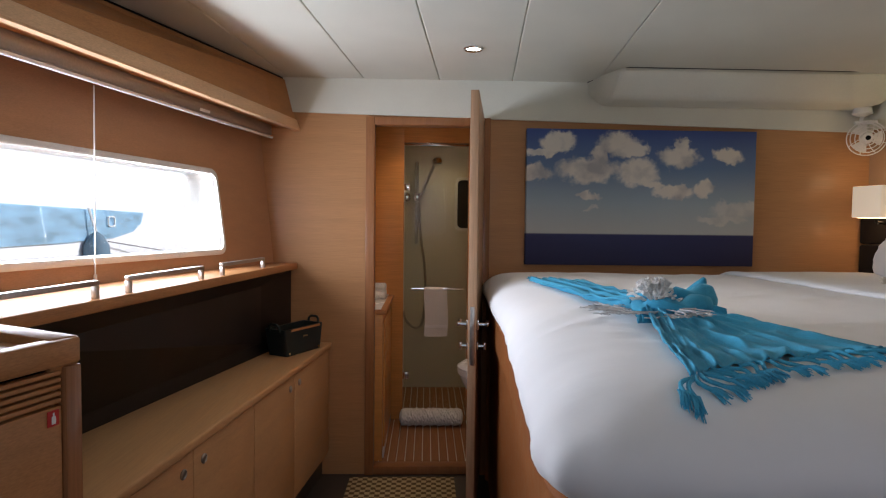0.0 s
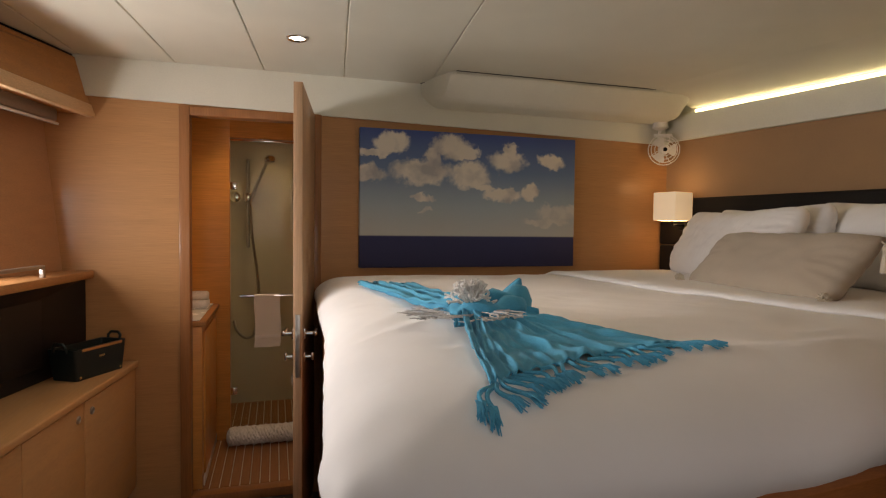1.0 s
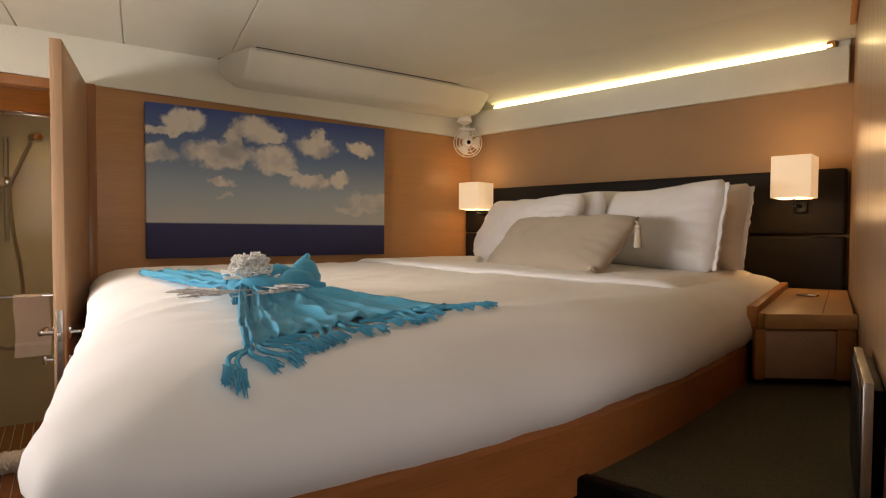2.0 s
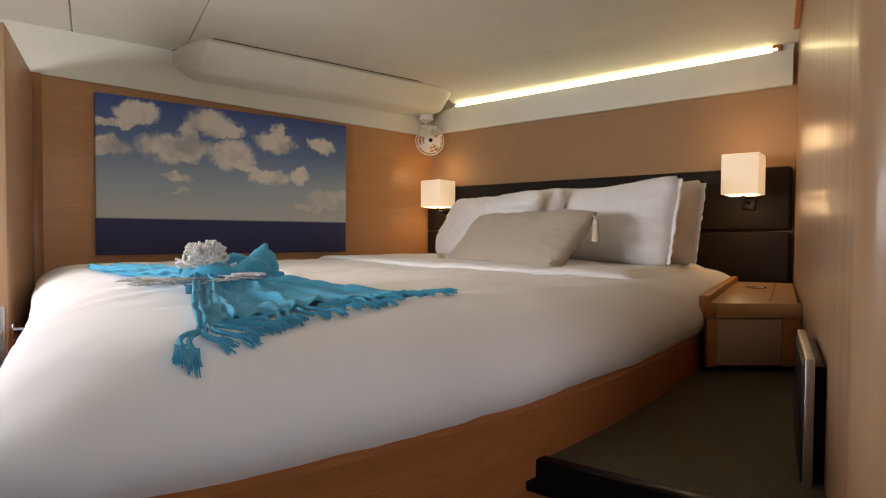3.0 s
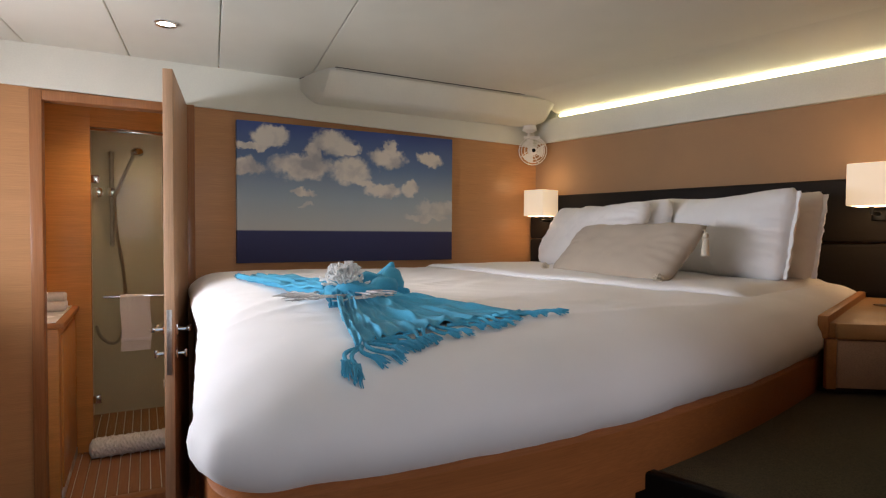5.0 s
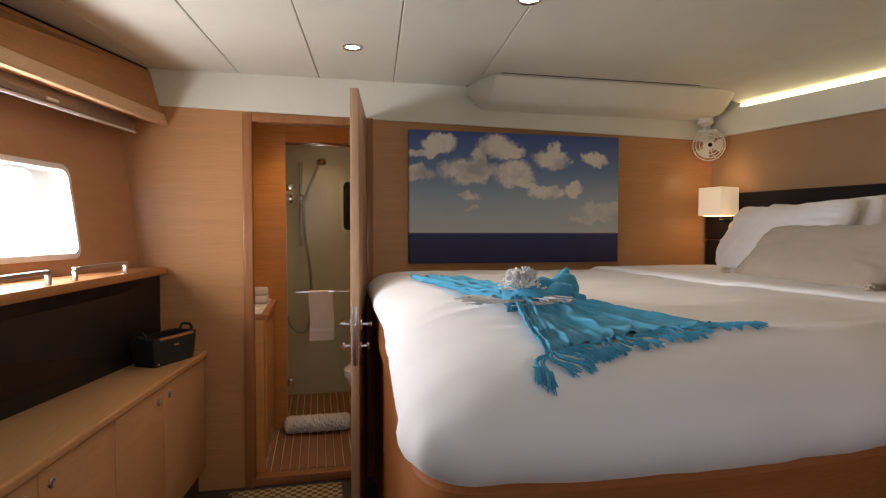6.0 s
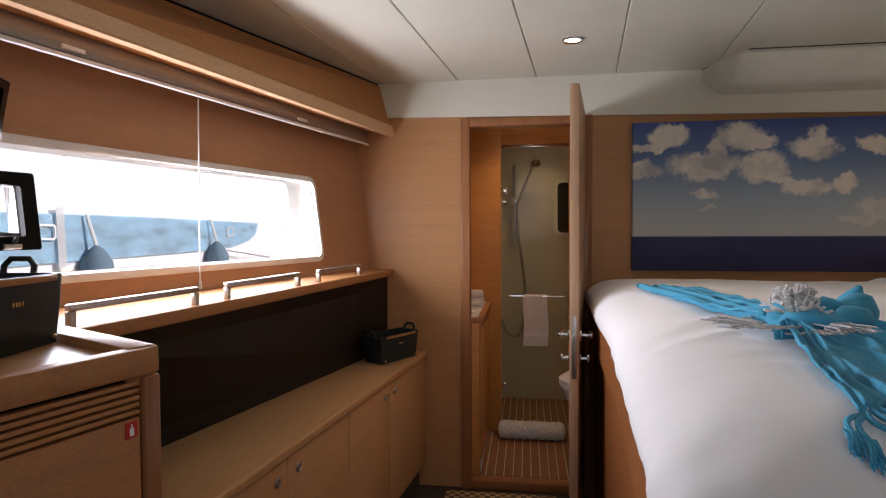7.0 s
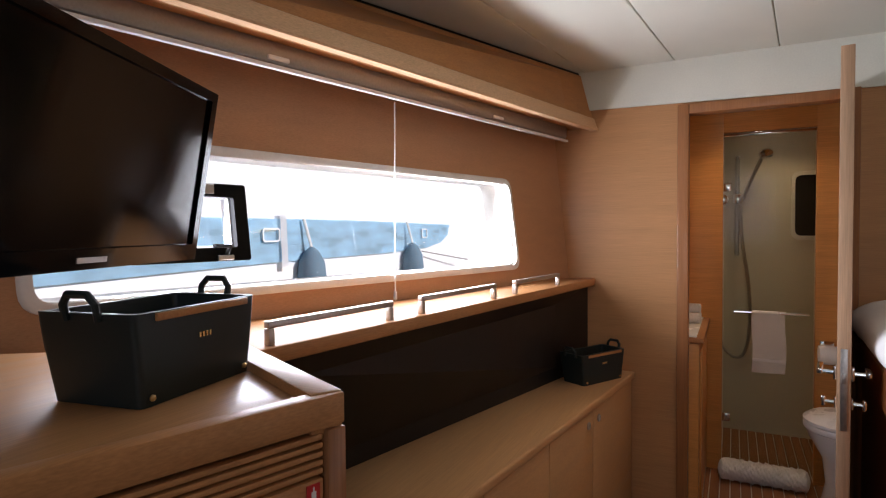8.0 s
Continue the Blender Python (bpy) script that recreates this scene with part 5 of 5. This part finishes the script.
wc = thing("toilet", (0.30, 3.36, BT), "white ceramic toilet with its lid closed", "toilet")
part("pedestal", lathe([(0.10, 0.0), (0.105, 0.02), (0.085, 0.12), (0.10, 0.24), (0.15, 0.33), (0.165, 0.37)], pose(0.335, 3.36, BT), 32), M_ceramic, wc, smooth=60)
part("seat", lathe([(0.15, 0.372), (0.172, 0.375), (0.176, 0.39), (0.17, 0.400)], pose(0.335, 3.36, BT), 36), M_plastic, wc, smooth=50)
part("lid", lathe([(0.165, 0.402), (0.175, 0.405), (0.176, 0.418), (0.15, 0.436), (0.08, 0.444), (0.001, 0.446)], pose(0.335, 3.36, BT), 36), M_plastic, wc, smooth=50)
part("cistern", box((0.44, 3.18, BT), (0.70, 3.55, 0.80), bevel=0.02), M_ceramic, wc)
rh = thing("paper_holder", (0.24, 3.60, 0.75), "chrome paper holder with a white roll", "paper holder")
part("plate", box((0.25, 3.598, 0.72), (0.31, 3.619, 0.78), bevel=0.004), M_chrome, rh)
part("roll", lathe([(0.015, -0.04), (0.045, -0.04), (0.045, 0.04), (0.015, 0.04)], pose(0.28, 3.55, 0.72, 0, 90, 0), 24), M_towel, rh)


def bath_light(x, y, power):
    ob = thing("bath_downlight", (x, y, CEIL), "small recessed bathroom downlight", "ceiling light", "bathroom downlights")
    part("lens", lathe([(0.001, -0.004), (0.03, -0.004), (0.036, -0.002), (0.036, 0.0)], Matrix.Translation((x, y, CEIL)), 24), M_spot, ob)
    lamp("bath_beam", 'SPOT', power * 1.5, (1.0, 0.74, 0.42), look((x, y, CEIL - 0.015), (x, y, 0)), radius=0.03, spot=(radians(120), 0.7))


bath_light(-0.05, 3.3, 8)
bath_light(0.10, 4.0, 5.2)

# woven rug on the cabin floor
rug = thing("woven_rug", (-0.1, 2.6, 0.0), "beige and brown checked woven rug at the bathroom door", "rug")
def rug_material():
    m_ = mat("rug_weave", (0.42, 0.32, 0.17), 0.95, var=0.1, fine=0.2, bump=0.5)
    t = m_.node_tree
    ck = t.nodes.new("ShaderNodeTexChecker")
    ck.inputs["Scale"].default_value = 40
    ck.inputs["Color1"].default_value = (0.50, 0.40, 0.22, 1)
    ck.inputs["Color2"].default_value = (0.12, 0.075, 0.03, 1)
    co = t.nodes.new("ShaderNodeTexCoord")
    t.links.new(co.outputs["Object"], ck.inputs[0])
    t.links.new(ck.outputs[0], t.nodes["Principled BSDF"].inputs["Base Color"])
    return m_
part("weave", box((-0.42, 1.6, 0.0015), (0.12, 2.84, 0.011), bevel=0.003), rug_material(), rug)

# ---- scarf, coral and twigs on the bed ----
KN = Vector((0.52, 1.29))
scarf = thing("scarf", (KN.x, KN.y, BED_TOP), "turquoise fringed scarf knotted on the bed", "scarf")
FR = [Vector((0.365, 0.790)), Vector((0.425, 0.825)), Vector((0.55, 0.868)), Vector((0.69, 0.912)), Vector((0.86, 0.968))]


def edge(v):
    s = v * (len(FR) - 1)
    k = min(int(s), len(FR) - 2)
    return FR[k].lerp(FR[k + 1], s - k)


def fan_f(u, v):
    a = KN + Vector((-0.045 + 0.13 * v, -0.04 + 0.02 * v))
    b = edge(v)
    w = u ** 0.9
    p = a.lerp(b, w)
    bow = math.sin(math.pi * w)
    p += Vector((0.02, 0.015)) * bow * (v - 0.35)
    ph_ = v * 30 + 1.3 * math.sin(v * 9) + 1.6 * noise.noise(Vector((v * 5, w * 3, 1)))
    amp = 0.007 * (1 - 0.35 * w) + 0.006 * noise.noise(Vector((p.x * 14, p.y * 14, 3)))
    z = bed_z(p.x, p.y) + 0.010 + amp * (math.sin(ph_) + 0.55 * math.sin(ph_ * 2.3 + w * 3)) * (0.6 + 0.4 * bow) + 0.035 * (1 - w) ** 2
    z += 0.006 * max(0, noise.noise(Vector((v * 12, w * 9, 8)))) + 0.004 * math.sin(v * 85 + 5 * noise.noise(Vector((v * 7, w * 5, 4)))) * (0.5 + 0.5 * w)
    return Vector((p.x, p.y, max(z, bed_z(p.x, p.y) + 0.004)))


part("front_tail", sheet(fan_f, 46, 150, thick=0.002), M_scarf, scarf, smooth=180)
TIP = [Vector((0.385, 2.26)), Vector((0.60, 2.16))]


def back_f(u, v):
    a = KN + Vector((-0.06 + 0.12 * v, 0.02 + 0.03 * v))
    b = TIP[0].lerp(TIP[1], v)
    p = a.lerp(b, u)
    ph_ = v * 24 + 2 * noise.noise(Vector((v * 4, u * 3, 5)))
    z = bed_z(p.x, p.y) + 0.012 + 0.010 * math.sin(ph_) + 0.005 * math.sin(2.2 * ph_ + u * 4) + 0.03 * (1 - u) ** 2
    return Vector((p.x, p.y, max(z, bed_z(p.x, p.y) + 0.004)))


part("back_tail", sheet(back_f, 40, 90, thick=0.002), M_scarf, scarf, smooth=180)


def coil(c, r, tilt, seed, turn=1.0, rad=0.026):
    pts = []
    for k in range(41):
        a = 2 * math.pi * turn * k / 40 + seed
        pts.append(Vector((c[0] + r * math.cos(a), c[1] + r * 0.8 * math.sin(a), c[2] + tilt * math.cos(a + 1) + 0.006 * math.sin(5 * a))))
    b = tube(pts, rad, n=22)
    for v in b.verts:
        n_ = noise.noise(v.co * 22 + Vector((seed, 0, 0)))
        cr = math.sin(math.atan2(v.co.y - c[1], v.co.x - c[0]) * 3 + v.co.z * 210 + seed)
        v.co += v.co.normalized() * 0.004 * n_
        v.co.z += 0.004 * cr
    return b


zb = bed_z(KN.x, KN.y)
part("knot_roll", coil((KN.x + 0.035, KN.y + 0.0, zb + 0.038), 0.070, 0.008, 0.4, 1.02, 0.024), M_scarf, scarf, smooth=180)
part("knot_roll", coil((KN.x + 0.085, KN.y + 0.045, zb + 0.045), 0.050, 0.012, 2.2, 0.8, 0.028), M_scarf, scarf, smooth=180)
part("knot_band", sheet(lambda u, v: Vector((KN.x - 0.06 + 0.20 * u, KN.y - 0.07 + 0.04 * v + 0.03 * math.sin(u * 3), zb + 0.012 + 0.045 * math.sin(math.pi * min(v * 1.2, 1)) * (0.6 + 0.4 * math.sin(math.pi * u)) + 0.004 * math.sin(v * 22))), 30, 24, thick=0.003), M_scarf, scarf, smooth=180)
part("knot_peak", lathe([(0.032, 0.0), (0.030, 0.03), (0.018, 0.055), (0.005, 0.078), (0.001, 0.08)], pose(KN.x + 0.115, KN.y + 0.07, zb + 0.03, 12, 18, 0), 14), M_scarf, scarf, smooth=180)


def tassel(p, d, length):
    """A twisted cord with a tufted end, lying on the bed."""
    d = Vector((d[0], d[1], 0)).normalized()
    side = Vector((-d.y, d.x, 0))
    pts = []
    for k in range(9):
        t = k / 8
        q = p + d * length * t + side * 0.010 * math.sin(t * 4 + p.x * 40)
        q.z = bed_z(q.x, q.y) + 0.007 + 0.004 * math.sin(t * 3.1)
        pts.append(q)
    b = tube(pts, 0.0036, n=6)
    tip = pts[-1]
    for k in range(30):
        a = random.uniform(-0.34, 0.34)
        f = (d * math.cos(a) + side * math.sin(a)) * random.uniform(0.020, 0.032)
        q0 = pts[-2] + side * random.uniform(-0.007, 0.007)
        q1 = tip + f
        q1.z = bed_z(q1.x, q1.y) + random.uniform(0.002, 0.012)
        tube([q0, (q0 + q1) / 2 + Vector((0, 0, 0.004)), q1], 0.0015, bm=b, n=4, r_end=0.0009)
    return b


random.seed(4)
for k in range(19):
    v = (k + 0.4) / 19
    e_ = edge(v)
    d_ = (e_ - KN).normalized()
    d_ = (Vector((0.55, -0.5)) + d_ * 0.25 + Vector((random.uniform(-0.25, 0.25), random.uniform(-0.2, 0.2)))).normalized()
    part("tassel", tassel(Vector((e_.x, e_.y, 0)), d_, random.uniform(0.030, 0.050)), M_scarf, scarf)
part("corner_tassel", tassel(Vector((0.363, 0.795, 0)), (-0.42, -1), 0.055), M_scarf, scarf)
part("corner_tassel", tassel(Vector((0.370, 0.795, 0)), (-0.30, -1), 0.068), M_scarf, scarf)
for k in range(12):
    v = (k + 0.5) / 12
    e_ = TIP[0].lerp(TIP[1], v)
    part("tassel", tassel(Vector((e_.x, e_.y, 0)), (random.uniform(-0.3, 0.3), 1), 0.05), M_scarf, scarf)


def grow_coral(b, p, d, length, r, depth, spread, flat=0.0):
    q = p + d * length
    tube([p, p.lerp(q, 0.5) + Vector((random.gauss(0, 1), random.gauss(0, 1), random.gauss(0, 1) * (1 - flat))) * length * 0.06, q], r, bm=b, n=5, r_end=r * 0.8)
    if depth == 0:
        return
    for _ in range(2 if depth > 1 or flat else 3):
        nd = (d + Vector((random.gauss(0, spread), random.gauss(0, spread), random.gauss(0, spread) * (1 - flat)))).normalized()
        if flat:
            nd.z *= 0.25
            nd.normalize()
        grow_coral(b, q, nd, length * random.uniform(0.62, 0.85), r * 0.8, depth - 1, spread, flat)


random.seed(11)
coral = thing("coral", (KN.x - 0.015, KN.y - 0.02, zb), "bushy white branching coral set in the knotted scarf", "coral")
CB0 = Vector((KN.x - 0.015, KN.y - 0.02, zb + 0.045))
for k in range(30):
    a, el = random.uniform(0, 2 * math.pi), random.uniform(0.25, 1.5)
    d = Vector((math.cos(a) * math.cos(el), math.sin(a) * math.cos(el), math.sin(el)))
    b = bmesh.new()
    grow_coral(b, CB0 + d * 0.006, d, 0.027, 0.0052, 2, 0.42)
    part("branch", b, M_coral, coral, smooth=60)


def twig_fan(c, heading, n, reach, label):
    ob = thing("coral_fan", c, label, "dried coral", "flat coral fans")
    for k in range(n):
        a = radians(heading + (k / (n - 1) - 0.5) * 110)
        d = Vector((math.cos(a), math.sin(a), 0.06))
        b = bmesh.new()
        grow_coral(b, Vector(c) + d * 0.015 + Vector((0, 0, 0.006 + 0.004 * (k % 3))), d, reach * random.uniform(0.20, 0.29), 0.0026, 4, 0.50, 0.75)
        part("twig", b, M_silver, ob, smooth=60)


twig_fan((0.46, 1.29, bed_z(0.46, 1.29) + 0.016), 165, 9, 0.125, "flat silvery coral fan spread on the white duvet")
twig_fan((0.50, 1.215, bed_z(0.50, 1.215) + 0.026), 215, 5, 0.10, "flat silvery coral fan spread on the turquoise scarf")
twig_fan((0.53, 1.215, bed_z(0.53, 1.215) + 0.032), 305, 7, 0.10, "flat silvery coral fan spread on the turquoise scarf")

# ---- neighbouring boat and water seen through the window ----
structure("water", box((-80, -60, -1.3), (-2.4, 80, -1.2)), mat("harbour_water", (0.05, 0.12, 0.13), 0.15, var=0.2, scale=(0.8, 0.8, 0.8), fine=0.1, fine_scale=(6, 6, 6), bump=0.4, bump_dist=0.05), "grey green harbour water")
boat = thing("moored_boat", (-6.0, 4.0, -1.2), "white catamaran moored alongside with blue grey hull windows", "boat")


def hull_x(y, z):
    return -5.2 - 0.04 * (z + 1.2) - 0.0 * y


part("hull", sheet(lambda u, v: Vector((hull_x(-10 + 26 * u, -1.25 + 4.6 * v), -10 + 26 * u, -1.25 + 4.6 * v)), 60, 16, thick=0.12), M_gelcoat, boat, smooth=60)


def hull_patch(poly, out):
    b = bmesh.new()
    f0 = [b.verts.new((hull_x(y, z) + out, y, z)) for y, z in poly]
    b.faces.new(f0)
    bmesh.ops.solidify(b, geom=b.faces[:], thickness=0.01)
    return b


part("hull_window", hull_patch([(0.2, 0.86), (5.2, 0.975), (6.3, 0.99), (8.0, 1.005), (9.3, 1.05), (9.9, 1.14), (10.2, 1.28), (10.3, 1.48), (6.9, 1.52), (0.2, 1.50)], 0.16), M_bluewin, boat, "blue grey hull window band", smooth=None)
for y0, y1 in ((5.25, 5.54), (9.1, 9.3)):
    part("port", ring_frame(rounded(y0, 1.23, y1, 1.40, 0.04), rounded(y0 + 0.02, 1.25, y1 - 0.02, 1.38, 0.03), 0.18, 0.20, m=Matrix(((0, 0, 1, hull_x(5, 1.3)), (1, 0, 0, 0), (0, 1, 0, 0), (0, 0, 0, 1)))), M_gelcoat, boat, smooth=40)
part("stripe", hull_patch([(5.55, 0.9), (5.66, 0.9), (5.66, 1.6), (5.55, 1.6)], 0.20), M_gelcoat, boat, smooth=None)
M_fender = mat("fender_cover", (0.12, 0.20, 0.26), 0.8, var=0.1, bump=0.2)
for y in (6.02, 8.62):
    fe = thing("fender", (-5.0, y, 0.5), "dark blue covered fender hanging on a line", "fender", "boat fenders")
    part("body", lathe([(0.02, 0.56), (0.09, 0.50), (0.17, 0.36), (0.19, 0.15), (0.18, -0.3), (0.10, -0.5), (0.02, -0.55)], pose(-5.02, y, 0.60), 24), M_fender, fe)
    part("line", tube([(-5.02, y, 1.15), (-5.10, y - 0.05, 1.52)], 0.02, n=6), M_white, fe)
dk = part("deck_line", tube([(hull_x(3, 1.9) + 0.02, 3.9, 1.80), (hull_x(6, 1.5) + 0.02, 5.9, 1.50)], 0.012, n=6), M_alu, boat)
part("mooring_line", tube([(-5.05, 9.0, 1.0), (-4.9, 10.6, 0.78)], 0.012, n=6), M_alu, boat)
part("cleat", tube([(hull_x(9, 2.0) + 0.05, 10.6, 2.15), (hull_x(9, 1.9) + 0.05, 11.3, 1.95)], 0.03, n=6), M_blackplastic, boat, "dark fitting")
